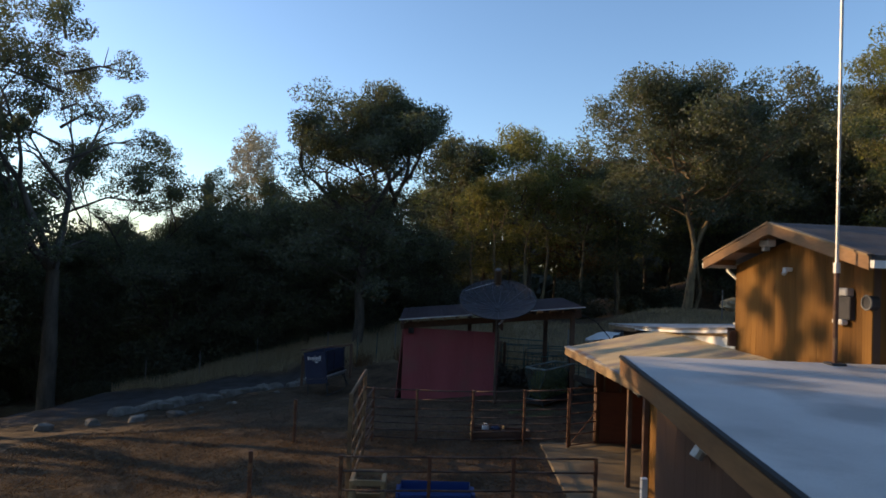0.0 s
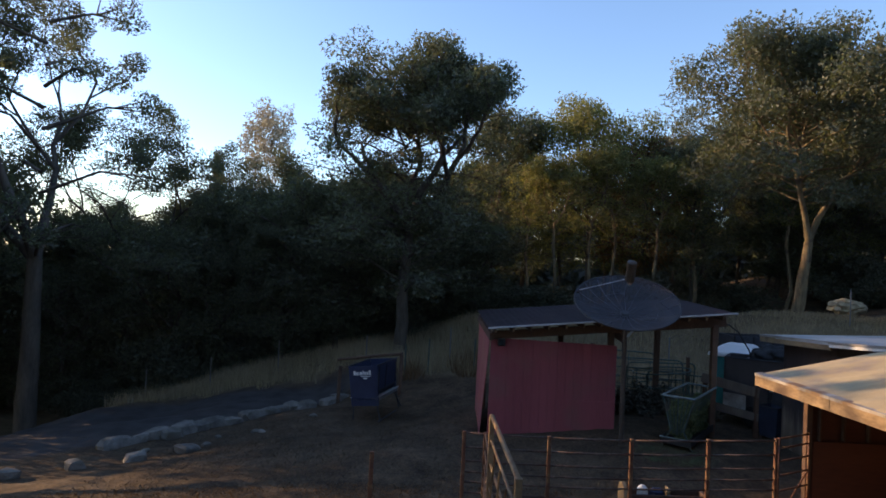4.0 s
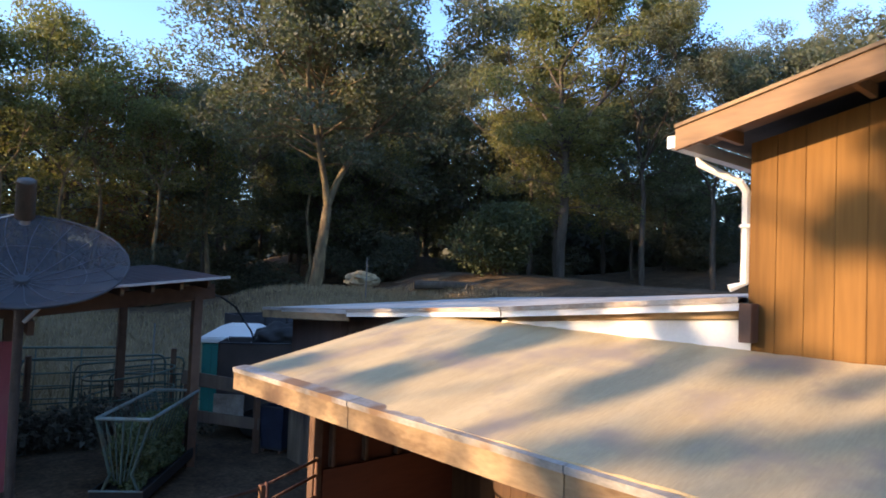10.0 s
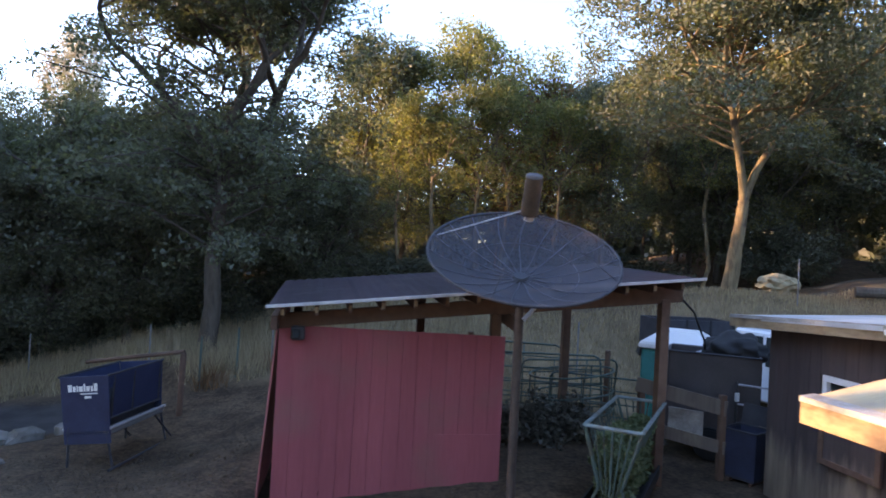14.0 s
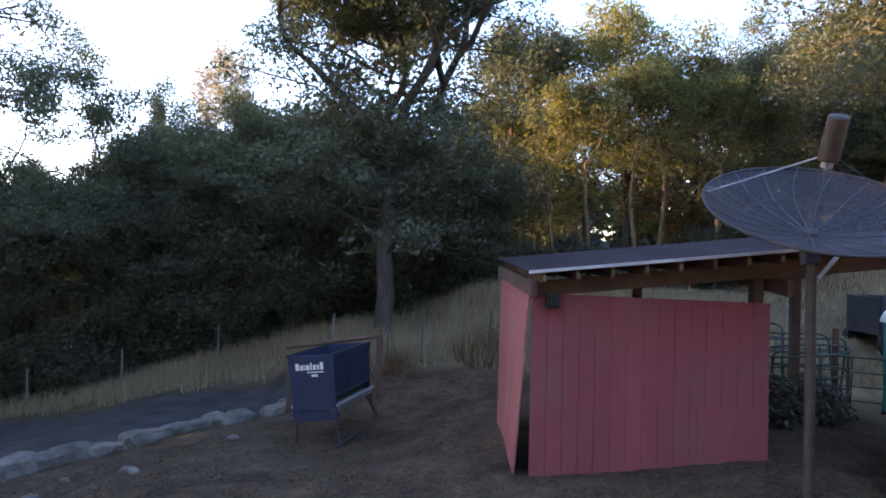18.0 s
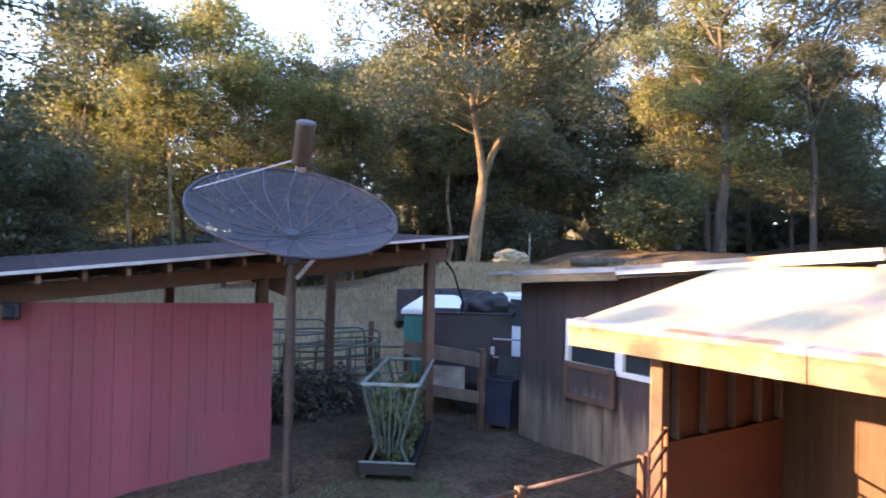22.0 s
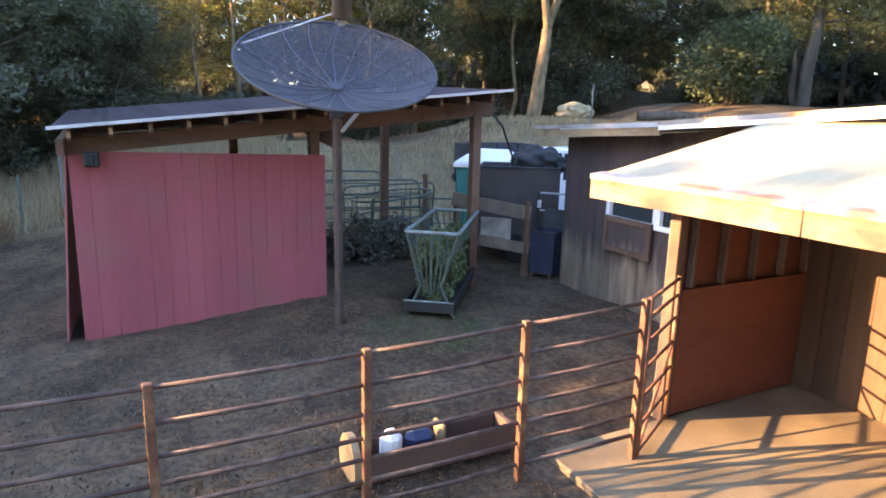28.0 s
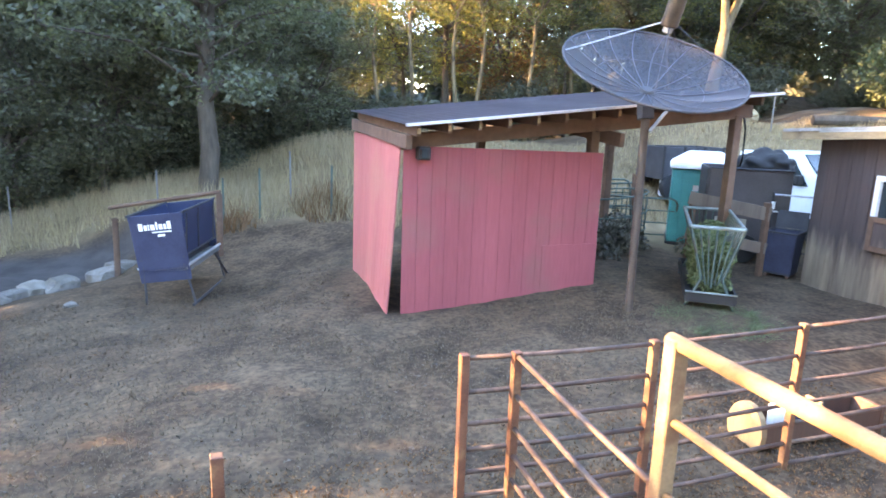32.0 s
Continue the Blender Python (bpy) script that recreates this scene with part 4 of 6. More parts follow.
tagged(part("salt_block", block, SALT, None), "worn white salt lick block in the trough", "salt block")
block = box((1.74, 16.76, 0.092), (2.0, 16.94, 0.36), 0.06)
tagged(part("mineral_block", block, NAVY, None), "dark blue mineral lick block in the trough", "mineral block")

rack = thing("hay_rack", 0, 0, 0, "faded grey-green steel hay rack over a black tray", "hay rack")
L, W, H = 1.02, 0.35, 1.15
for sx in (-1, 1):
    part("top_bar", tube([(sx * W, -L, H), (sx * W, L, H)], 0.026), RACKSTEEL, rack, "pale galvanised top bar")
    for k in range(13):
        y = -L + 0.06 + k * (2 * L - 0.12) / 12
        part("slat", tube([(sx * W, y, H), (sx * 0.1, y, 0.36)], 0.0095, 6), GREENSTEEL, rack)
    for y in (-L, L):
        part("leg", tube([(sx * 0.32, y, 0.0), (sx * 0.14, y, 0.42), (sx * W, y, H)], 0.022), GREENSTEEL, rack)
for y in (-L, L):
    part("top_bar", tube([(-W, y, H), (W, y, H)], 0.026), RACKSTEEL, rack, "pale galvanised top bar")
    for f in (-0.66, -0.33, 0.33, 0.66):
        part("slat", tube([(f * W, y, H), (f * 0.12, y, 0.34)], 0.011, 6), GREENSTEEL, rack)
    part("end_upright", tube([(0, y, 0.3), (0, y, H)], 0.016), GREENSTEEL, rack)
tray = bmesh.new()
slab(tray, (-0.34, -L - 0.12, 0.1), (0.34, L + 0.12, 0.13))
for sx in (-0.34, 0.31):
    slab(tray, (sx, -L - 0.12, 0.13), (sx + 0.03, L + 0.12, 0.25))
for y in (-L - 0.12, L + 0.09):
    slab(tray, (-0.31, y, 0.13), (0.31, y + 0.03, 0.25))
part("tray", tray, BLACK, rack, "black feed tray")
part("tray_edge", tube([(-0.34, -L - 0.13, 0.25), (0.34, -L - 0.13, 0.25)], 0.014, 6), RACKSTEEL, rack)
rack.matrix_basis = pose(3.98, 20.56, gz(3.9, 20.5), 0, 0, -37)

FL = 0.85
feeder = thing("bunk_feeder", 0, 0, 0, "navy blue steel livestock feeder on skid legs", "feeder")
part("front_sheet", prism([(-0.45, -FL, 1.62), (0.45, -FL, 1.62), (0.43, -FL, 0.46), (-0.43, -FL, 0.46)], (0, 0.02, 0), 0.006), NAVY, feeder, "navy blue end sheet with a white mark")
part("back_sheet", prism([(-0.45, FL, 1.62), (0.45, FL, 1.62), (0.36, FL, 0.6), (-0.36, FL, 0.6)], (0, -0.02, 0), 0.006), NAVY, feeder)
for sx in (-1, 1):
    part("lower_rail", tube([(sx * 0.36, -FL, 0.86), (sx * 0.36, FL, 0.86)], 0.02, 6), DARKSTEEL, feeder)
    part("upper_band", prism([(sx * 0.46, -FL + 0.03, 1.61), (sx * 0.46, FL - 0.03, 1.61), (sx * 0.443, FL - 0.03, 1.48), (sx * 0.443, -FL + 0.03, 1.48)], (sx * 0.012, 0, 0)), NAVY, feeder)
    part("upper_sheet", prism([(sx * 0.45, -FL + 0.16, 1.6), (sx * 0.45, FL - 0.03, 1.6), (sx * 0.34, FL - 0.03, 0.86), (sx * 0.34, -FL + 0.16, 0.86)], (sx * 0.012, 0, 0)), NAVY, feeder, "navy blue sloping side sheet")
    for y in (-FL + 0.16, -0.1, FL - 0.1):
        part("stay", beam((sx * 0.468, y, 1.58), (sx * 0.362, y, 0.88), 0.03, 0.03), DARKSTEEL, feeder)
    part("side_sheet", prism([(sx * 0.34, -FL + 0.03, 1.2), (sx * 0.34, FL - 0.03, 1.2), (sx * 0.2, FL - 0.03, 0.64), (sx * 0.2, -FL + 0.03, 0.64)], (sx * 0.012, 0, 0)), DARKSTEEL, feeder, "dark inner hopper sheet")
    part("top_rail", tube([(sx * 0.46, -FL - 0.01, 1.62), (sx * 0.46, FL + 0.01, 1.62)], 0.022), DARKSTEEL, feeder)
    part("skid", tube([(sx * 0.42, -FL - 0.1, 0.03), (sx * 0.42, FL + 0.1, 0.03)], 0.025), DARKSTEEL, feeder)
    for y in (-FL + 0.02, FL - 0.02):
        part("leg", tube([(sx * 0.42, y, 0.03), (sx * 0.34, y, 0.75)], 0.022), DARKSTEEL, feeder)
part("bunk", prism([(-0.42, -FL, 0.7), (0.42, -FL, 0.7), (0.42, FL, 0.7), (-0.42, FL, 0.7)], (0, 0, -0.1), 0.02), STAKE, feeder, "dull grey steel feed bunk")
for sx in (-1, 1):
    part("bunk_rim", tube([(sx * 0.43, -FL, 0.72), (sx * 0.43, FL, 0.72)], 0.025, 6), METAL, feeder, "pale worn rim")
    part("rear_brace", tube([(sx * 0.4, FL - 0.35, 0.66), (sx * 0.42, FL + 0.22, 0.04)], 0.02, 6), DARKSTEEL, feeder)
# white mark as plain bars
for x0, x1, z0, z1 in ((-0.3, -0.23, 1.36, 1.48), (-0.21, -0.16, 1.36, 1.45), (-0.14, -0.12, 1.36, 1.46), (-0.1, -0.03, 1.36, 1.45), (-0.01, 0.02, 1.36, 1.49), (0.04, 0.1, 1.36, 1.45), (0.12, 0.16, 1.36, 1.45), (0.18, 0.24, 1.36, 1.49), (-0.08, 0.24, 1.31, 1.33), (0.0, 0.12, 1.24, 1.28)):
    part("mark", slab(bmesh.new(), (x0, -FL - 0.007, z0), (x1, -FL - 0.001, z1)), WHITE, feeder, "white painted bar")
feeder.matrix_basis = pose(-3.72, 25.08, gz(-3.7, 24.9) - 0.03, 0, -7, -17)

# boundary stones along the track
rs = random.Random(5)


def stone(x, y, sx, sy, sz, turn, label="pale rough field stone beside the track"):
    bm = bmesh.new()
    bmesh.ops.create_icosphere(bm, subdivisions=2, radius=0.5)
    off = rs.random() * 50
    for v in bm.verts:
        k = 1 + 0.35 * noise.noise(v.co * 2.3 + Vector((off, 0, 0)))
        v.co = Vector([math.copysign(abs(2 * c) ** 0.6 / 2, c) for c in v.co])
        v.co = Vector((v.co.x * sx * k, v.co.y * sy * k, v.co.z * sz * k))
    z = gz(x, y)
    bmesh.ops.transform(bm, matrix=pose(x, y, z + sz * 0.1, rs.uniform(-8, 8), rs.uniform(-8, 8), turn), verts=bm.verts)
    tagged(part("field_stone", bm, ROCK, None), label, "stone", "stones along the track")


for i in range(17):
    f = i / 16
    if 0.86 < f < 0.92:
        continue
    x, y = -10.4 + 5.0 * f + rs.uniform(-0.12, 0.12), 22.6 + 6.1 * f + rs.uniform(-0.1, 0.1)
    stone(x, y, rs.uniform(0.55, 1.0), rs.uniform(0.35, 0.55), rs.uniform(0.3, 0.5), rs.uniform(40, 60))
for i in range(7):
    x, y = -7 + rs.uniform(-2.5, 1.5), 22 + rs.uniform(-3, 3)
    stone(x, y, rs.uniform(0.15, 0.3), rs.uniform(0.12, 0.2), 0.12, rs.uniform(0, 180), "small loose pale stone on the dirt")
for i in range(6):
    stone(-13 + i * 0.95, 17.5 + 0.9 * i, rs.uniform(0.4, 0.8), rs.uniform(0.3, 0.5), 0.35, rs.uniform(20, 70))

# ---- behind the shed ----
rails = thing("board_fence", 5.8, 21.8, gz(5.8, 21.8), "old grey board fence beside the shed", "fence")
for x, y in ((5.1, 22.3), (6.1, 21.56)):
    part("post", box((x - 0.05, y - 0.05, gz(x, y) - 0.2), (x + 0.05, y + 0.05, gz(x, y) + 1.33), 0.008), TIMBER, rails)
for ha, hb, w in ((1.28, 1.12, 0.24), (0.62, 0.5, 0.2)):
    part("plank", beam((5.0, 22.3, gz(5.0, 22.3) + ha), (6.14, 21.5, gz(6.1, 21.5) + hb), 0.03, w), WEATHERED, rails)
tagged(part("pale_sheet", prism([(5.55, 22.2, 1.12), (6.0, 21.9, 1.1), (6.0, 21.9, 0.72), (5.55, 22.2, 0.76)], (0.02, 0.03, 0)), EDGING, None), "pale metal sheet leaning behind the board fence", "metal sheet")
bin_ = thing("feed_bin", 0, 0, 0, "dark blue open feed bin standing beside the barn corner", "bin")
for p, q, inward in (((-0.3, -0.3), (0.3, -0.3), (0, 0.025)), ((0.3, -0.3), (0.3, 0.3), (-0.025, 0)), ((0.3, 0.3), (-0.3, 0.3), (0, -0.025)), ((-0.3, 0.3), (-0.3, -0.3), (0.025, 0))):
    k = 0.86
    part("side", prism([(p[0], p[1], 0.92), (q[0], q[1], 0.92), (q[0] * k, q[1] * k, 0.1), (p[0] * k, p[1] * k, 0.1)], (*inward, 0)), BINBLUE, bin_)
    part("rim", tube([(*p, 0.93), (*q, 0.93)], 0.022, 6), DARKSTEEL, bin_)
part("base", box((-0.26, -0.26, 0.06), (0.26, 0.26, 0.1), 0.005), DARKSTEEL, bin_)
for sx in (-0.2, 0.2):
    part("runner", box((sx - 0.03, -0.28, 0.0), (sx + 0.03, 0.28, 0.06), 0.005), TIMBER, bin_)
part("lid", prism([(-0.3, 0.33, 0.95), (0.3, 0.33, 0.95), (0.3, 0.42, 1.3), (-0.3, 0.42, 1.3)], (0, 0.02, 0)), DARKSTEEL, bin_, "dark lid standing open")
bin_.matrix_basis = pose(6.52, 21.48, gz(6.52, 21.48), 0, 0, -62) @ Matrix.Scale(0.88, 4)
barrier = thing("pipe_gate", 7.3, 22.1, gz(7.3, 22.1), "thin dark pipe gate beside the barn corner", "gate")
for h in (0.35, 0.75, 1.1, 1.42):
    part("bar", tube([(6.62, 21.95, gz(6.6, 21.9) + h), (7.9, 21.4, gz(7.9, 21.4) + h - 0.08)], 0.018, 6), METAL if h > 1 else DARKSTEEL, barrier)
for x, y in ((6.62, 21.95), (7.9, 21.4)):
    part("upright", tube([(x, y, gz(x, y) - 0.1), (x, y, gz(x, y) + 1.46)], 0.022, 6), DARKSTEEL, barrier)
part("latch", box((6.58, 21.9, 1.28), (6.64, 21.95, 1.42), 0.005), WHITE, barrier, "pale metal latch")

potty = thing("portable_toilet", 0, 0, 0, "teal portable toilet with a white domed roof", "portable toilet")
part("cabin", box((-0.58, -0.58, 0.1), (0.58, 0.58, 1.62), 0.03), TEAL, potty)
part("door", box((-0.4, -0.6, 0.15), (0.38, -0.575, 1.55), 0.01), TEAL, potty)
part("base_skid", box((-0.6, -0.6, 0.0), (0.6, 0.6, 0.1), 0.01), BLACK, potty)
bm = bmesh.new()
lo = [bm.verts.new(p) for p in ((-0.64, -0.64, 1.62), (0.64, -0.64, 1.62), (0.64, 0.64, 1.62), (-0.64, 0.64, 1.62))]
mid = [bm.verts.new(p) for p in ((-0.62, -0.62, 1.72), (0.62, -0.62, 1.72), (0.62, 0.62, 1.72), (-0.62, 0.62, 1.72))]
top = [bm.verts.new(p) for p in ((-0.3, -0.34, 1.95), (0.3, -0.34, 1.95), (0.3, 0.34, 1.95), (-0.3, 0.34, 1.95))]
for a, b in ((lo, mid), (mid, top)):
    for i in range(4):
        bm.faces.new((a[i], a[(i + 1) % 4], b[(i + 1) % 4], b[i]))
bm.faces.new(lo[::-1]), bm.faces.new(top)
bmesh.ops.bevel(bm, geom=bm.edges[:], offset=0.02, segments=2, affect="EDGES")
part("dome_roof", bm, WHITE, potty, "white translucent domed roof")
for k, (x0, x1) in enumerate(((-0.2, -0.1), (-0.08, 0.0), (0.02, 0.1), (0.12, 0.2))):
    part("mark", slab(bmesh.new(), (x0, -0.606, 1.18), (x1, -0.601, 1.3)), WHITE, potty, "white painted bar")
part("mark", slab(bmesh.new(), (-0.15, -0.606, 1.0), (0.15, -0.601, 1.08)), WHITE, potty, "white painted bar")
potty.matrix_basis = pose(6.9, 24.15, gz(6.9, 24.15) - 0.02, 0, 0, -38) @ Matrix.Diagonal((1.12, 1.12, 1.04, 1))

trailer = thing("utility_trailer", 0, 0, 0, "grey-brown sheet-sided trailer with a black tarpaulin", "trailer")
part("side_panel", box((-0.78, -0.92, 0.45), (0.82, -0.88, 1.95), 0.01), TAUPE, trailer)
part("side_panel", box((-0.78, 0.08, 0.45), (0.82, 0.12, 1.95), 0.01), TAUPE, trailer)
part("end_panel", box((-0.78, -0.88, 0.45), (-0.82, 0.08, 1.95), 0.01), TAUPE, trailer)
part("end_panel", box((0.78, -0.88, 0.45), (0.82, 0.08, 1.95), 0.01), TAUPE, trailer)
part("bed", box((-0.76, -0.9, 0.4), (0.72, 0.1, 0.45), 0.005), DARKSTEEL, trailer)
for y in (-0.93, 0.13):
    part("top_rail", tube([(-0.78, y, 1.94), (0.82, y, 1.94)], 0.022, 6), DARKSTEEL, trailer)
tarp = bmesh.new()
bmesh.ops.create_icosphere(tarp, subdivisions=4, radius=1.0)
for v in tarp.verts:
    v.co *= 1 + 0.25 * noise.noise(v.co * 2.2) + 0.08 * noise.noise(v.co * 6)
    v.co = Vector((0.38 + v.co.x * 0.55, -0.36 + v.co.y * 0.5, 1.98 + v.co.z * 0.36))
part("tarp", tarp, BLACK, trailer, "black tarpaulin heaped over the load", True)
for y in (-1.0, 0.2):
    bm = bmesh.new()
    bmesh.ops.create_cone(bm, cap_ends=True, segments=20, radius1=0.3, radius2=0.3, depth=0.16, matrix=pose(0, y, 0.3, 90))
    bmesh.ops.bevel(bm, geom=[e for e in bm.edges if len(e.link_faces) == 2 and e.calc_face_angle(0) > 1], offset=0.03, segments=2, affect="EDGES")
    part("tyre", bm, BLACK, trailer)
part("drawbar", tube([(0.7, -0.4, 0.42), (1.3, -0.4, 0.42)], 0.04), DARKSTEEL, trailer)
trailer.matrix_basis = pose(6.95, 23.15, gz(7.0, 23.1), 0, 0, -33) @ Matrix.Scale(0.93, 4)

stock = thing("stock_trailer", 8.9, 27.9, gz(8.9, 27.9), "dark low stock trailer standing behind the toilet", "trailer")
zt = gz(8.9, 27.9)
for lo, hi in (((8.3, 27.35, zt + 0.5), (8.36, 28.5, 2.1)), ((8.36, 27.35, zt + 0.5), (10.3, 27.4, 2.1)), ((8.36, 28.45, zt + 0.5), (10.3, 28.5, 2.1)), ((10.3, 27.35, zt + 0.5), (10.36, 28.5, 2.1))):
    part("side_panel", box(lo, hi, 0.01), DARKSTEEL, stock)
part("floor_plate", box((8.36, 27.4, zt + 0.5), (10.3, 28.45, zt + 0.56), 0.005), DARKSTEEL, stock)
for x in np.linspace(8.3, 10.3, 4):
    part("rib", box((x, 27.31, zt + 0.5), (x + 0.05, 27.35, 2.12), 0.005), BLACK, stock)
for x in (8.6, 9.35):
    for y in (27.3, 28.55):
        bm = bmesh.new()
        bmesh.ops.create_cone(bm, cap_ends=True, segments=18, radius1=0.32, radius2=0.32, depth=0.18, matrix=pose(x, y, zt + 0.3, 90))
        part("tyre", bm, BLACK, stock)

hose = tube([(5.02, 21.25, 2.98), (5.35, 21.6, 2.93), (5.8, 22.0, 2.72), (6.1, 22.3, 2.45), (6.4, 22.6, 2.2), (6.6, 22.85, 1.95)], 0.018, 6)
tagged(part("hose", hose, BLACK, None, "", True), "black hose hanging from the shed roof to the trailer", "hose")

truck = thing("pickup_truck", 0, 0, 0, "white pickup truck parked behind the barn", "truck")
prof = [(-2.6, 0.5), (-2.6, 1.05), (-0.5, 1.1), (-0.35, 1.75), (1.0, 1.78), (1.55, 1.15), (2.5, 1.05), (2.65, 0.9), (2.65, 0.5)]
part("body", prism([(x, -0.92, z) for x, z in prof], (0, 1.84, 0), 0.04), CARPAINT, truck)
for y in (-0.935, 0.925):
    part("side_window", prism([(-0.25, y, 1.15), (-0.2, y, 1.65), (0.38, y, 1.67), (0.38, y, 1.15)], (0, 0.01, 0)), GLASS, truck, "dark side window")
    part("side_window", prism([(0.46, y, 1.15), (0.46, y, 1.67), (0.92, y, 1.66), (1.28, y, 1.18)], (0, 0.01, 0)), GLASS, truck, "dark side window")
part("windscreen", prism([(1.02, -0.8, 1.74), (1.02, 0.8, 1.74), (1.56, 0.82, 1.17), (1.56, -0.82, 1.17)], (0.02, 0, 0.02)), GLASS, truck)
part("rear_window", prism([(-0.37, -0.8, 1.68), (-0.37, 0.8, 1.68), (-0.49, 0.8, 1.2), (-0.49, -0.8, 1.2)], (-0.02, 0, 0)), GLASS, truck)
for x in (-1.7, 1.75):
    for y in (-0.86, 0.86):
        bm = bmesh.new()
        bmesh.ops.create_cone(bm, cap_ends=True, segments=24, radius1=0.38, radius2=0.38, depth=0.24, matrix=pose(x, y, 0.38, 90))
        wheel = part("wheel", bm, BLACK, truck)
        bm = bmesh.new()
        bmesh.ops.create_cone(bm, cap_ends=True, segments=20, radius1=0.22, radius2=0.2, depth=0.26, matrix=pose(x, y, 0.38, 90))
        part("rim", bm, METAL, wheel)
part("bumper", box((2.6, -0.85, 0.42), (2.75, 0.85, 0.6), 0.03), METAL, truck)
for y in (-0.7, 0.7):
    part("headlight", box((2.6, y - 0.14, 0.75), (2.67, y + 0.14, 0.9), 0.02), METAL, truck)
part("mirror", box((1.1, -1.12, 1.2), (1.2, -0.94, 1.38), 0.02), BLACK, truck)
truck.matrix_basis = pose(10.0, 24.95, gz(10.0, 24.95) - 0.02, 0, 0, -85) @ Matrix.Scale(1.18, 4)

# stacked pipe panels and hoop feeder under the shed roof
def hurdle(x, y, turn, lean, length, height, bars, label):
    """A livestock panel with rounded corners: outer loop, rails and a few uprights."""
    p = thing("livestock_hurdle", 0, 0, 0, label, "hurdle", "pipe hurdles stacked under the shed roof")
    r = 0.14
    loop = [(-length / 2, 0, 0), (-length / 2, 0, height - r), (-length / 2 + 0.3 * r, 0, height - 0.3 * r), (-length / 2 + r, 0, height), (length / 2 - r, 0, height), (length / 2 - 0.3 * r, 0, height - 0.3 * r), (length / 2, 0, height - r), (length / 2, 0, 0)]
    part("frame", tube(loop, 0.022, 6), GREENSTEEL, p, "faded grey-green pipe frame", True)
    for k in range(bars):
        z = height * (k + 0.5) / (bars + 0.5)
        part("rail", tube([(-length / 2, 0, z), (length / 2, 0, z)], 0.014, 6), GREENSTEEL, p, "", True)
    for f in (-0.17, 0.17):
        part("upright", tube([(f * length, 0, 0), (f * length, 0, height)], 0.014, 6), GREENSTEEL, p, "", True)
    p.matrix_basis = pose(x, y, gz(x, y) - 0.02, lean, 0, turn)
    return p


for x, y, turn, lean, length, height, bars in ((4.2, 24.75, -8, -14, 2.6, 1.3, 4), (4.9, 25.1, 6, 8, 2.2, 1.15, 4), (3.6, 25.4, -22, -6, 2.4, 1.4, 5), (5.4, 24.6, -30, 16, 1.9, 1.0, 3)):
    hurdle(x, y, turn, lean, length, height, bars, "old grey-green pipe hurdle leaning behind the shed")
feeder_ring = thing("hoop_feeder", 4.7, 24.0, gz(4.7, 24.0), "old round pipe hoop feeder behind the shed", "feeder")
for h in (0.25, 0.62, 1.02):
    part("hoop", tube([(4.7 + 0.85 * math.cos(a), 24.35 + 0.6 * math.sin(a), gz(4.7, 24.35) + h + 0.08 * math.cos(a)) for a in np.linspace(0, 2 * math.pi, 25)], 0.02, 6), GREENSTEEL, feeder_ring)
for a in np.linspace(0, 2 * math.pi, 9)[:-1]:
    q = (4.7 + 0.85 * math.cos(a), 24.35 + 0.6 * math.sin(a))
    part("upright", tube([(*q, gz(4.7, 24.35) - 0.25), (*q, gz(4.7, 24.35) + 1.02 + 0.08 * math.cos(a))], 0.014, 6), GREENSTEEL, feeder_ring)
for x, y, h in ((2.75, 24.9, 1.7), (3.0, 25.9, 1.2), (3.05, 25.0, 1.35), (5.75, 25.0, 1.35)):
    p = tube([(x, y, gz(x, y) - 0.2), (x, y, gz(x, y) + h)], 0.06, 8)
    tagged(part("fence_post", p, TIMBER, None), "rough wooden fence post behind the shed", "post", "posts behind the shed")
for x, y in ((6.0, 27.2), (9.5, 27.6), (13.2, 28.6), (-1.4, 29.4), (-4.6, 30.4), (-8.6, 33.2), (-11.2, 32.4), (-13.5, 31.6)):
    p = tube([(x, y, gz(x, y) - 0.2), (x, y, gz(x, y) + 1.35)], 0.022, 6)
    tagged(part("steel_stake", p, STAKE, None), "thin dull grey steel fence stake in the grass", "stake", "stakes of the wire fence")
for x, y, h in ((-5.33, 28.2, 1.3), (-3.15, 27.2, 1.35)):
    p = tube([(x, y, gz(x, y) - 0.2), (x + 0.03, y, gz(x, y) + h)], 0.065, 8)
    tagged(part("wooden_post", p, TIMBER, None), "weathered wooden post at the yard's edge", "post", "posts at the yard's edge")
for x, y in ((-3.05, 28.8), (-0.6, 28.0), (-2.2, 28.9)):
    p = beam((x, y, gz(x, y) - 0.2), (x + 0.02, y, gz(x, y) + 1.25), 0.045, 0.05)
    tagged(part("steel_post", p, GREENSTEEL, None), "faded grey-green steel post in the dry grass", "post", "steel posts at the yard's edge")
tagged(part("cross_rail", tube([(-5.4, 28.23, 0.56), (-4.2, 27.7, 0.8), (-3.1, 27.18, 1.02)], 0.045, 8), TIMBER, None), "weathered pole rail between two posts", "rail")

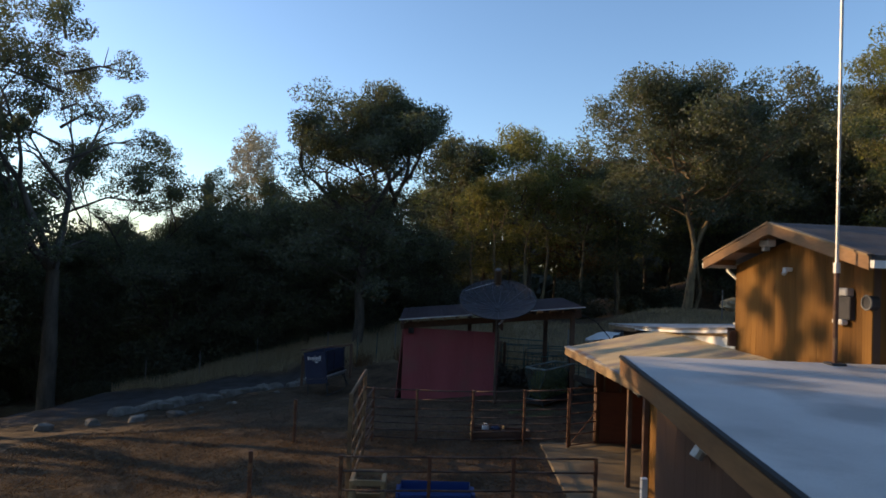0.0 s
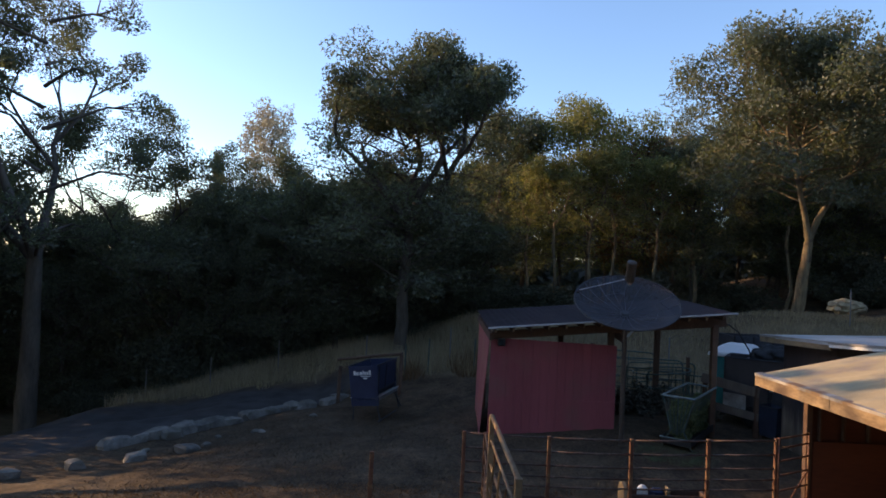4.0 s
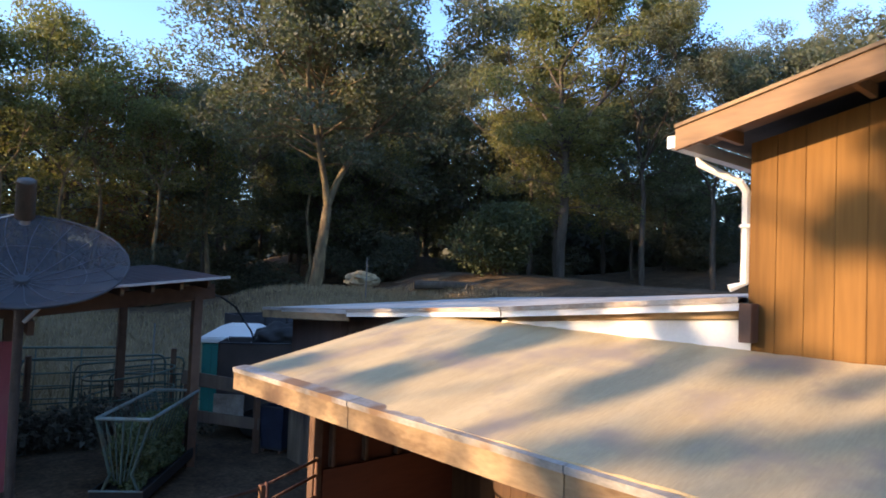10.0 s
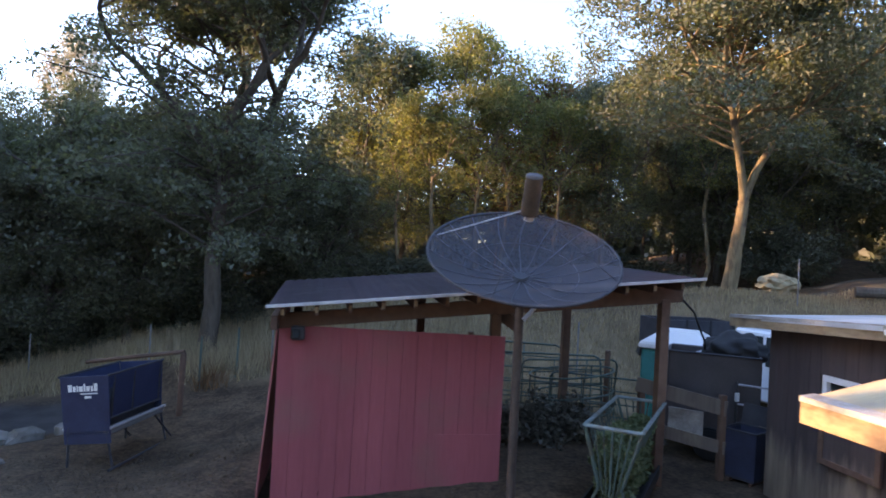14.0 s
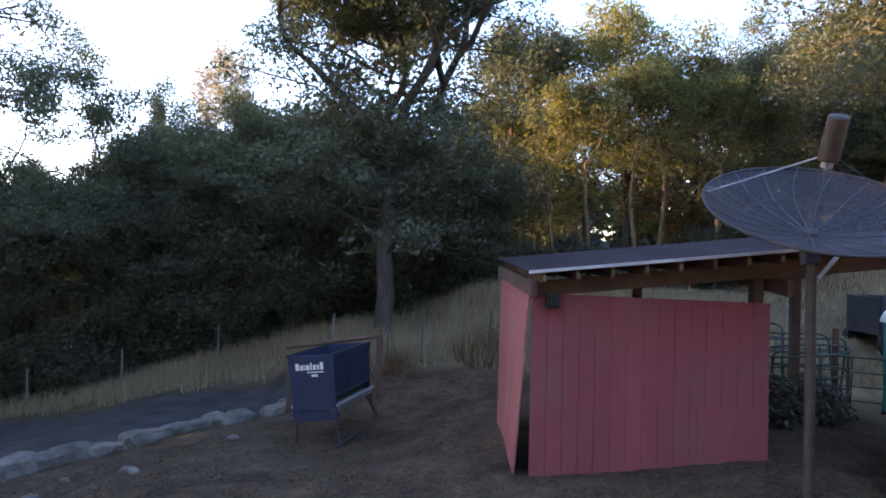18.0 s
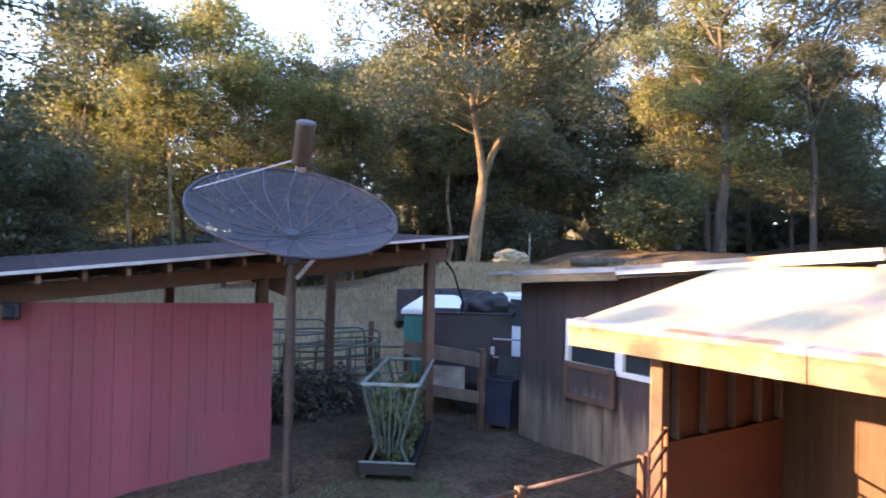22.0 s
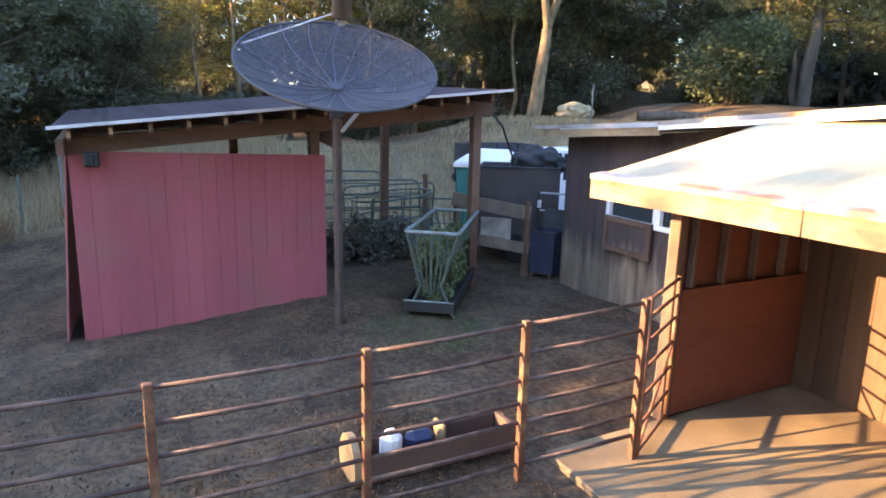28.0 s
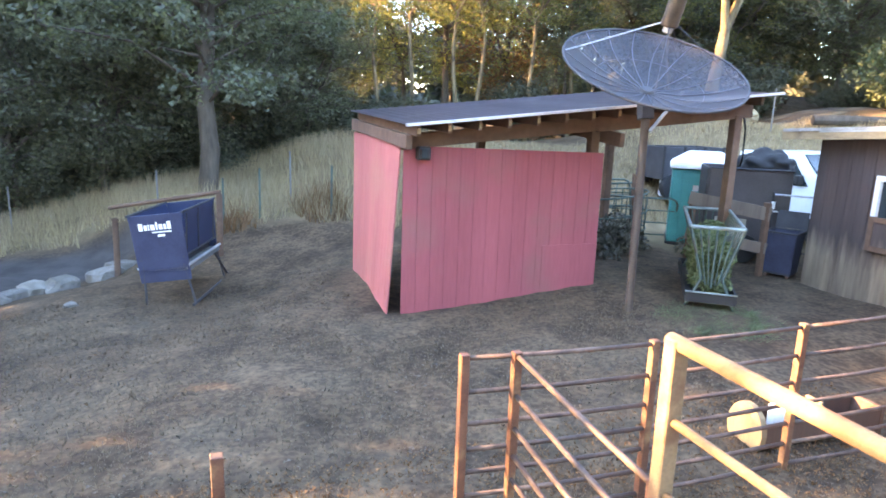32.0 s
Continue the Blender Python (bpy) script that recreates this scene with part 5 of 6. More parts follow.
# clutter at the corral's near end
tub = thing("blue_trough", 0.25, 11.75, 0.0, "blue plastic water trough in the corral", "trough")
bm = bmesh.new()
slab(bm, (-0.45, 11.45, 0.0), (0.95, 12.05, 0.5))
bmesh.ops.bevel(bm, geom=bm.edges[:], offset=0.08, segments=3, affect="EDGES")
topf = max((f for f in bm.faces), key=lambda f: f.calc_center_median().z + f.calc_area())
bmesh.ops.inset_region(bm, faces=[topf], thickness=0.05)
bmesh.ops.translate(bm, verts=topf.verts, vec=(0, 0, -0.3))
part("tub", bm, BLUEPLASTIC, tub, "blue plastic tub")
crate = thing("wooden_crate", -0.95, 11.9, 0.0, "open pale wooden crate by the corral fence", "crate")
for x in (-1.24, -0.68):
    part("upright", box((x - 0.04, 11.6, 0.0), (x + 0.04, 12.2, 0.58), 0.008), PALEWOOD, crate)
for z in (0.06, 0.5):
    part("plank", box((-1.2, 11.58, z), (-0.72, 11.62, z + 0.1), 0.006), PALEWOOD, crate)
    part("plank", box((-1.2, 12.18, z), (-0.72, 12.22, z + 0.1), 0.006), PALEWOOD, crate)
p = box((3.5, 10.4, 0.0), (3.6, 10.5, 1.15), 0.008)
tagged(part("white_post", p, WHITE, None), "short white painted post by the lean-to", "post")


# ---- trees ----
def limb(verts, faces, pts, r0, r1, seg=7):
    """Adds a tapered round limb along points to a growing mesh."""
    base = len(verts)
    side = None
    for i, p in enumerate(pts):
        d = (pts[min(i + 1, len(pts) - 1)] - pts[max(i - 1, 0)]).normalized()
        if side is None:
            side = d.orthogonal().normalized()
        side = (side - d * side.dot(d)).normalized()
        up = d.cross(side)
        r = r0 + (r1 - r0) * i / (len(pts) - 1)
        for k in range(seg):
            a = 2 * math.pi * k / seg
            verts.append(p + side * (r * math.cos(a)) + up * (r * math.sin(a)))
    for i in range(len(pts) - 1):
        for k in range(seg):
            a, b = base + i * seg + k, base + i * seg + (k + 1) % seg
            faces.append((a, b, b + seg, a + seg))
    return base


def leaves(rng, centres, count, spread_r, size, material, name="crown", flat=0.75):
    """Many small leaves round the given centres, as one mesh."""
    centres = np.array(centres)
    which = rng.randint(0, len(centres), count)
    d = rng.normal(size=(count, 3))
    d /= np.linalg.norm(d, axis=1)[:, None]
    r = spread_r * rng.uniform(0.25, 1.0, count)[:, None] ** 0.6
    p = centres[which] + d * r * (1, 1, flat)
    u = rng.normal(size=(count, 3))
    u /= np.linalg.norm(u, axis=1)[:, None]
    w = np.cross(u, rng.normal(size=(count, 3)))
    w /= np.linalg.norm(w, axis=1)[:, None]
    s = size * rng.uniform(0.6, 1.35, count)[:, None]
    tri = np.stack([p - u * s, p + w * s * 0.7 + u * s * 0.15, p + u * s * 0.9 - w * s * 0.4], 1).reshape(-1, 3)
    me = bpy.data.meshes.new(name)
    me.vertices.add(count * 3)
    me.vertices.foreach_set("co", tri.astype(np.float32).ravel())
    me.loops.add(count * 3)
    me.loops.foreach_set("vertex_index", np.arange(count * 3, dtype=np.int32))
    me.polygons.add(count)
    me.polygons.foreach_set("loop_start", np.arange(0, count * 3, 3, dtype=np.int32))
    me.update()
    me.validate()
    me.materials.append(material)
    return me


def grow(seed, height, crown_r, fork=0.35, trunk_r=0.28, lean=0.0, levels=3, spread_a=0.6, first=3, leaf=9000, leaf_size=0.13, clump=0.75,
         bark=None, leaf_m=None, label="", low=0.3, name="oak_tree", skirt=0, skirt_from=0.3,
         vee=None, ease=1.5, wander=0.28, keep=1.0):
    """A broadleaf tree at the origin: trunk, forking limbs, and leaves in clumps at the limbs' ends."""
    rng, rn = np.random.RandomState(seed), random.Random(seed)
    verts, faces, ends, skirts = [], [], [], []
    top = Vector((lean * height * fork, 0.1 * rn.uniform(-1, 1) * height * fork, height * fork))
    stem = [Vector((0, 0, -0.4))] + [top * f + Vector((rn.uniform(-.12, .12), rn.uniform(-.12, .12), 0)) * (f < 1) * (wander / 0.28) for f in (0.02, 0.25, 0.5, 0.75, 1.0)]
    limb(verts, faces, stem, trunk_r * 1.25, trunk_r * 0.72, 10)

    def branch(p, d, length, r, level):
        pts, q = [p], p
        for i in range(4):
            w = wander if level == levels - 1 else 0.28
            d = (d + Vector((rn.uniform(-w, w), rn.uniform(-w, w), rn.uniform(-.08, .26)))).normalized()
            q = q + d * (length / 4)
            pts.append(q)
        limb(verts, faces, pts, r, r * 0.5, 6 if level > 1 else 5)
        if level <= 1:
            ends.extend((pts[-1], pts[-2], (pts[-3] + pts[-2]) / 2))
        if level > 0:
            n = rn.choice((2, 3, 3)) if level > 1 else 3
            turn = rn.uniform(0, 6.3)
            for k in range(n):
                a = turn + 2 * math.pi * k / n
                o = Vector((math.cos(a), math.sin(a), rn.uniform(-0.15, 0.5)))
                nd = (d * 0.75 + o * spread_a).normalized()
                branch(pts[-1] if k else pts[-2], nd, length * rn.uniform(0.55, 0.78), r * 0.5, level - 1)
        if level == levels:
            for k in range(2):
                a = rn.uniform(0, 6.3)
                branch(pts[2], Vector((math.cos(a), math.sin(a), rn.uniform(-low, 0.3))).normalized(), length * 0.6, r * 0.4, 1)

    for k in range(first):
        a = 2 * math.pi * (k + rn.uniform(-.2, .2)) / first + seed
        d = Vector((math.cos(a) * (vee or spread_a), math.sin(a) * (vee or spread_a), 1)).normalized()
        branch(top, d, height * (1 - fork) * 0.5, trunk_r * 0.62, levels - 1)
    pts = np.array([tuple(e) for e in ends])
    dome = lambda f: math.sqrt(max(0.1, 1 - ((f - 0.56) / 0.5) ** 2))
    for i in range(skirt):
        f = skirt_from + (0.97 - skirt_from) * i / max(1, skirt - 1)
        a = i * 2.4 + seed
        p = stem[-1] * min(1, f / fork) if f < fork else Vector((0, 0, height * f))
        reach = crown_r * rn.uniform(0.45, 1.05) * dome(f)
        p = Vector((p.x, p.y, height * f * 0.9)) if f >= fork else p
        q = p + Vector((math.cos(a) * reach, math.sin(a) * reach, reach * rn.uniform(-0.1, 0.35)))
        m_ = p.lerp(q, 0.5) + Vector((0, 0, 0.12 * reach))
        skirts.append((p, m_, q))
    # keep the crown to its breadth and height
    c = pts.mean(0)
    k = crown_r / np.percentile(np.hypot(pts[:, 0] - c[0], pts[:, 1] - c[1]), 92)
    kz = (height - 0.6 - top.z) / (pts[:, 2].max() - top.z)
    
    def fix(v):
        z = v.z if v.z < top.z else top.z + (v.z - top.z) * kz
        w = min(1, max(0, (v.z - top.z) / ease))
        w = 1 + (k * 1.12 * dome(z / height) - 1) * w
        return Vector((top.x + (v.x - top.x) * w, top.y + (v.y - top.y) * w, z)) if v.z > top.z else Vector((v.x, v.y, z))

    verts = [fix(v) for v in verts]
    ends = [tuple(fix(e)) for e in ends]
    for p, m_, q in skirts:
        limb(verts, faces, [p, m_, q], trunk_r * 0.22, 0.015, 5)
        ends += [tuple(q), tuple(m_.lerp(q, 0.5)), tuple(m_)]
        for k in range(2):
            w = m_.lerp(q, 0.4) + Vector((rn.uniform(-1, 1), rn.uniform(-1, 1), rn.uniform(-.2, .6))) * (crown_r * 0.28)
            limb(verts, faces, [m_.lerp(q, 0.1), w], trunk_r * 0.1, 0.012, 4)
            ends.append(tuple(w))
    ends = [e for e in ends if keep == 1 or rn.random() < keep]
    t = thing(name, 0, 0, 0, label, "tree")
    tm = raw_mesh("trunk", verts, faces, bark or BARK, True)
    attach(new("trunk", tm), t)
    attach(new("crown", leaves(rng, ends, int(leaf * 1.55), clump, leaf_size * 0.8, leaf_m or LEAF_OAK)), t)
    return t


def conifer(seed, height, r, leaf=6000, label=""):
    rng, rn = np.random.RandomState(seed), random.Random(seed)
    verts, faces, ends = [], [], []
    limb(verts, faces, [Vector((0, 0, -0.4)), Vector((0.05, 0, height * 0.5)), Vector((0, 0, height))], 0.2, 0.02, 8)
    for i in range(130):
        f = 0.15 + 0.83 * i / 130 + rn.uniform(-0.02, 0.02)
        a, rr = i * 2.4 + rn.uniform(-.6, .6), r * (1.02 - f) ** 0.75 * rn.uniform(0.45, 1.15)
        p = Vector((0, 0, height * f))
        q = p + Vector((math.cos(a) * rr, math.sin(a) * rr, rr * rn.uniform(-0.25, 0.25)))
        limb(verts, faces, [p, (p + q) / 2, q], 0.03, 0.01, 4)
        ends += [tuple(p.lerp(q, g)) for g in (0.35, 0.65, 0.95)]
    t = thing("pine_tree", 0, 0, 0, label, "tree")
    attach(new("trunk", raw_mesh("trunk", verts, faces, BARK, True)), t)
    attach(new("crown", leaves(rng, ends, leaf, 0.36, 0.1, LEAF_DARK, flat=0.8)), t)
    return t


def shrub(seed, r, h, leaf, material, label, size=0.1):
    rng, rn = np.random.RandomState(seed), random.Random(seed)
    verts, faces, ends = [], [], []
    for i in range(16):
        a, f = rn.uniform(0, 6.3), rn.uniform(0.2, 1)
        q = Vector((math.cos(a) * r * f, math.sin(a) * r * f, h * (1.05 - 0.6 * f) * rn.uniform(0.7, 1)))
        limb(verts, faces, [Vector((0, 0, -0.2)), q * 0.5 + Vector((0, 0, 0.15)), q], 0.04, 0.012, 4)
        ends += [tuple(q), tuple(q * 0.7), tuple(q * 0.45)]
    t = thing("shrub", 0, 0, 0, label, "shrub")
    attach(new("branchwork", raw_mesh("branchwork", verts, faces, BARK, True)), t)
    attach(new("crown", leaves(rng, ends, leaf, r * 0.38, size, material)), t)
    return t


def place(tree, x, y, scale=1.0, turn=0.0, z=None):
    tree.matrix_basis = pose(x, y, gz(x, y) - 0.05 if z is None else z, 0, 0, turn) @ Matrix.Scale(scale, 4)
    return tree


def copy_tree(tree, x, y, scale, turn, label, group="trees of the wood"):
    t = copy_thing(tree, pose(x, y, gz(x, y) - 0.05, 0, 0, turn))
    t.scale = (scale, scale, scale * (0.92 + 0.16 * ((x * 7.31 + y * 3.17) % 1.0)))
    return tagged(t, label, "tree", group)


# the single trees that stand out, and two unseen ones that cast dapples
POLES = ((2.4, 36.4, 0.74, 40), (3.8, 36.2, 0.82, 120), (6.8, 36.9, 0.86, 200), (8.6, 36.4, 0.84, 300), (11.0, 37.2, 0.85, 80), (15.6, 37.0, 0.85, 20))
left_tree = grow(11, 20.5, 5.4, 0.36, 0.36, 0.0, 4, 0.7, 3, 24000, 0.085, 0.62, BARK, LEAF_OAK, "tall sparse oak with bare forking limbs", 0.5, skirt=14, skirt_from=0.4, ease=4.0, keep=0.5)
place(left_tree, -18.2, 31.6, 1.08, 35)
big_oak = grow(4, 13.6, 5.4, 0.42, 0.25, -0.02, 4, 0.6, 4, 60000, 0.095, 0.7, BARK, LEAF_OAK, "big dark oak with a thick crown", 0.6, skirt=60, skirt_from=0.2)
place(big_oak, -3.4, 32.0, 0.96, 60)
mid_oak = grow(23, 11.2, 3.7, 0.4, 0.14, 0.02, 4, 0.5, 4, 17000, 0.09, 0.62, BARK, LEAF_SUNGOLD, "slender oak with a yellow-green crown", 0.3, skirt=34, skirt_from=0.26)
place(mid_oak, 6.2, 39.2, 1.08, 10)
fork_oak = grow(31, 11.9, 4.9, 0.25, 0.22, 0.05, 4, 0.6, 2, 50000, 0.095, 0.75, PALEBARK, LEAF_OAK, "spreading oak with a pale forked trunk", 0.0, skirt=60, skirt_from=0.42,
                vee=0.27, ease=4.5, wander=0.05)
place(fork_oak, 12.5, 30.8, 1.0, 20)
tall_oak = grow(47, 14.5, 4.8, 0.4, 0.22, 0.0, 4, 0.5, 3, 40000, 0.1, 0.75, BARK, LEAF_SUNGOLD, "tall oak with a light yellow-green crown", 0.3, skirt=46, skirt_from=0.2)
place(tall_oak, 24.0, 29.0, 1.0, 0)
round_oak = grow(52, 11.0, 4.4, 0.33, 0.18, 0.0, 3, 0.7, 4, 20000, 0.115, 0.9, BARK, LEAF_OAK, "round-headed oak at the meadow's edge", 0.4, skirt=46, skirt_from=0.14)
place(round_oak, 33.0, 22.0, 1.05, 0)
thin_oak = grow(61, 12.0, 2.8, 0.45, 0.11, 0.02, 3, 0.5, 4, 13000, 0.11, 0.8, BARK, LEAF_OAK, "slim young oak in the wood", 0.3, skirt=36, skirt_from=0.2)
place(thin_oak, 1.0, 40.0, 1.0, 0)
rust_oak = grow(77, 9.5, 2.8, 0.35, 0.11, 0.02, 3, 0.6, 4, 12000, 0.1, 0.75, BARK, LEAF_RUST, "slim oak with rusty dry leaves", 0.4, skirt=24, skirt_from=0.2)
place(rust_oak, 9.6, 40.8, 1.1, 0)
# out of view, added on the sun's line to dapple the lean-to roof
dapple_oak = grow(15, 15.5, 5.0, 0.4, 0.2, 0.0, 4, 0.6, 4, 9500, 0.1, 0.2, BARK, LEAF_OAK, "unseen half-bare oak placed west for dappled shade", 0.5, skirt=12, skirt_from=0.34, keep=0.3)
place(dapple_oak, -23.3, 21.3, 1.34, 20)
# out of view, its crown set high so only the gable is shaded
high_dapple_oak = grow(19, 26.2, 3.4, 0.74, 0.24, 0.0, 4, 0.6, 4, 17000, 0.1, 0.26, BARK, LEAF_OAK, "unseen very tall oak added to shade the gable", 0.3, skirt=10, skirt_from=0.8, keep=0.4)
place(high_dapple_oak, -32.4, 23.2, 1.0, 0)
pine = conifer(3, 15.5, 2.4, 12000, "narrow dark pine behind the oaks")
place(pine, -15.2, 44.0, 0.82, 0)
pale_tree = grow(88, 17.6, 2.1, 0.3, 0.16, 0.0, 3, 0.3, 4, 7000, 0.12, 0.5, PALEBARK, LEAF_PALE, "tall dead tree with straw-coloured leaves", 0.2, skirt=26, skirt_from=0.35)
place(pale_tree, -13.4, 50.0, 1.0, 0)
pole_oak = grow(58, 10.5, 1.9, 0.55, 0.1, 0.03, 3, 0.5, 3, 4000, 0.09, 0.5, PALEBARK, LEAF_SUNGOLD, "slim oak with a long bare pale trunk", 0.2, skirt=16, skirt_from=0.52, wander=0.4)
place(pole_oak, 5.4, 36.4, 0.84, 0)
for x, y, s_, turn in POLES:
    copy_tree(pole_oak, x, y, s_, turn, "slim oak with a long bare pale trunk", "slim trees at the wood's edge")
airy_oak = grow(95, 15.0, 4.2, 0.4, 0.16, 0.0, 4, 0.6, 3, 20000, 0.085, 0.6, BARK, LEAF_OAK, "airy young oak with gaps in its crown", 0.4, skirt=18, skirt_from=0.35)
place(airy_oak, -17.6, 38.5, 1.0, 0)
LEAF_UNDER = leaf_mat("dull undergrowth leaves", (0.04, 0.048, 0.034), (0.095, 0.1, 0.06), 0.25, 0.55)
brush = shrub(8, 1.7, 2.4, 15000, LEAF_UNDER, "dark green undergrowth shrub", 0.055)
place(brush, -8.0, 37.0, 1.2, 0)
bright = shrub(9, 2.3, 2.9, 14000, LEAF_BUSH, "feathery bright green shrub in the meadow", 0.07)
place(bright, 20.4, 29.4, 1.12, 0)

# the wood behind, and unseen trees added to the west to shade the yard
rt = random.Random(12)
kinds = [(thin_oak, "slim young oak in the wood"), (round_oak, "round-headed oak in the wood"), (big_oak, "big dark oak in the wood"), (mid_oak, "slender oak with a yellow-green crown"), (rust_oak, "slim oak with rusty dry leaves"), (airy_oak, "airy young oak with gaps in its crown")]
taken = [(-18.2, 31.6), (-3.4, 32), (6.2, 39.2), (12.5, 30.8), (24, 29), (33, 22), (1, 40), (9.6, 40.8), (-14.3, 44), (-14.6, 50)]


def wood(n, area, picks, size, gap):
    made = tries = 0
    while made < n and tries < 4000:
        tries += 1
        x, y = area(rt)
        if -6.5 < x < 0 and y < 40.5:
            continue
        if min((x - a) ** 2 + (y - b) ** 2 for a, b in taken) < gap * gap:
            continue
        taken.append((x, y))
        tree, label = kinds[rt.choice(picks)]
        lower = 0.7 if -2 < x < 0.6 and y < 38.5 else 1.0
        copy_tree(tree, x, y, rt.uniform(*size) * lower, rt.uniform(0, 360), label)
        made += 1


wood(9, lambda r: (r.uniform(-12, -5), r.uniform(36, 50)), (0, 0, 1, 2), (0.58, 0.78), 2.6)
wood(8, lambda r: (r.uniform(-23, -12.5), r.uniform(37, 50)), (0, 0, 5, 1), (0.36, 0.52), 2.8)
wood(14, lambda r: (r.uniform(-2, 22), r.uniform(37.5, 50)), (0, 3, 3, 5, 1), (0.68, 0.9), 2.8)
wood(12, lambda r: (r.uniform(22, 44), r.uniform(28, 46)), (5, 1, 3, 0), (0.8, 1.05), 3.4)
wood(8, lambda r: (r.uniform(30, 44), r.uniform(6, 28)), (5, 5, 1, 3), (0.85, 1.05), 3.8)
wood(7, lambda r: (r.uniform(-36, -22), r.uniform(38, 52)), (0, 1), (0.6, 0.8), 3.6)
# added out of view: western ones block the sun, the others dim skylight
for x, y, s, k in ((-25, 32.0, 1.25, 1), (-26.5, 36.8, 1.25, 1), (-20.8, 26.02, 1.0, 1), (-35, 40.8, 1.7, 2), (-31, 39, 1.3, 2),
                   (-25.5, 13.2, 1.5, 1), (-26, 8.5, 1.5, 1), (-24, 3.5, 1.4, 1), (-30, 11.0, 1.7, 2), (-29, 4, 1.3, 2), 
                   (-16, -8, 1.2, 1), (-8, -13, 1.2, 1), (1, -15, 1.2, 2), (10, -14, 1.2, 1), (18, -9, 1.2, 2), (24, -2, 1.2, 1), (27, 5, 1.2, 2), (20, 4, 1.1, 1), (19, 11, 1.0, 1)):
    copy_tree(kinds[k][0], x, y, s, (x * 37 + y * 91) % 360, kinds[k][1], "trees west and south of the yard")
# second unseen oak, for dapples on the roof's south part
copy_tree(dapple_oak, -27, 20.8, 1.2, 140, "unseen half-bare oak placed west for dappled shade", "trees west and south of the yard")
# unseen, made narrow and tall so its shadow falls on the dish
slim_shade_tree = copy_tree(thin_oak, -22, 28.7, 1.32, 10, "slim young oak in the wood", "trees west and south of the yard")
slim_shade_tree.scale = (0.85, 0.85, 1.3)
# unseen, drawn up tall to keep sun off the big oak
shade_tree = copy_tree(big_oak, -40, 42, 1.3, 30, "big dark oak in the wood", "trees west and south of the yard")
shade_tree.scale = (1.35, 1.35, 2.0)
for x, y, s, k in ((27.5, 26.8, 0.85, 5), (29.3, 24.3, 0.8, 5), (26.0, 32.5, 0.9, 5), (-15.3, 41.2, 0.66, 5), (-12.4, 41.2, 0.8, 5), (-20.5, 38.5, 0.85, 0), (-10.5, 38.0, 0.62, 2), (-21.5, 36.2, 0.62, 0), (-19.6, 36.6, 0.62, 1), (-16.9, 37.2, 0.66, 0), (-14.6, 36.6, 0.8, 1), (-13.2, 38.4, 0.85, 0), (-24.0, 40.0, 0.85, 1), (-21.0, 42.0, 0.72, 5), (-24.5, 41.5, 0.75, 5), (-27.5, 40.5, 0.75, 5), (-26.5, 43.0, 0.62, 1), (-22.6, 43.5, 0.6, 1), (-28.0, 47.0, 0.7, 1), (21.5, 38.5, 0.85, 0), (20.0, 41.5, 0.9, 1), (24.0, 40.5, 0.9, 0), (17.8, 39.5, 0.85, 1), (26.8, 38.0, 0.9, 1), (22.8, 44.5, 1.0, 1), (18.5, 44.0, 1.0, 0), (-5.2, 38.2, 0.44, 1), (-2.4, 38.8, 0.42, 0), (-4.0, 41.0, 0.5, 1), (-0.6, 37.6, 0.4, 1), (-6.6, 37.2, 0.45, 0), (-1.6, 41.5, 0.5, 0),
                   (-9.0, 35.6, 0.62, 1), (-6.4, 35.0, 0.5, 1), (-7.6, 38.8, 0.72, 0), (-12.0, 36.4, 0.6, 1), (-16.2, 42.8, 0.86, 0), (-13.8, 43.6, 0.9, 1), (-17.8, 44.6, 0.8, 1), (-6.6, 35.2, 0.8, 1), (-3.2, 36.0, 0.62, 1), (-0.2, 35.8, 0.5, 1)):
    copy_tree(kinds[k][0], x, y, s, rt.uniform(0, 360), kinds[k][1])
for i in range(48):
    a = i / 25
    x = (-24 + 66 * a if i < 26 else -18 + (i - 26) * 1.45 if i < 40 else -6.5 + (i - 40) * 1.2) + rt.uniform(-1, 1)
    y = (37 if x < 20 else 37 - (x - 20) * 0.55) + rt.uniform(-1.2, 3.5)
    if x < -9:
        y -= (-9 - x) * 0.12
    if x > 8 and i % 2:
        continue
    t = copy_thing(brush, pose(x, y, gz(x, y) - 0.1, 0, 0, rt.uniform(0, 360)))
    t.scale = (rt.uniform(1.0, 1.7),) * 2 + (rt.uniform(0.7, 1.3),)
    tagged(t, "dark green undergrowth shrub", "shrub", "undergrowth of the wood")

# the depth of the wood beyond
rf = np.random.RandomState(21)
az = rf.uniform(radians(-58), radians(100), 900)
dist = rf.uniform(50, 66, 900)
fx, fy = np.sin(az) * dist, 8 + np.cos(az) * dist
fz = ground_z(fx, fy)
rise = np.where(az < radians(-25), 8.5, np.where(az < radians(-18), 5.2, np.where(az > radians(42), 6.6, 8.2))) * (1 + 0.18 * np.sin(az * 21) + 0.12 * np.sin(az * 47 + 1))
centres = np.stack([fx, fy, fz + rf.uniform(0, 1, 900) ** 1.25 * rise], -1)
tagged(new("far_wood", leaves(rf, centres, 110000, 2.0, 0.45, LEAF_DARK, "far_wood")), "dark depth of the wood behind the oaks", "wood", "", "stuff")

low = rf.uniform(radians(-58), radians(100), 1500)
reach = rf.uniform(52, 74, 1500)
lx, ly = np.sin(low) * reach, 8 + np.cos(low) * reach
thicket = np.stack([lx, ly, ground_z(lx, ly) + rf.uniform(-0.4, 2.4, 1500)], -1)
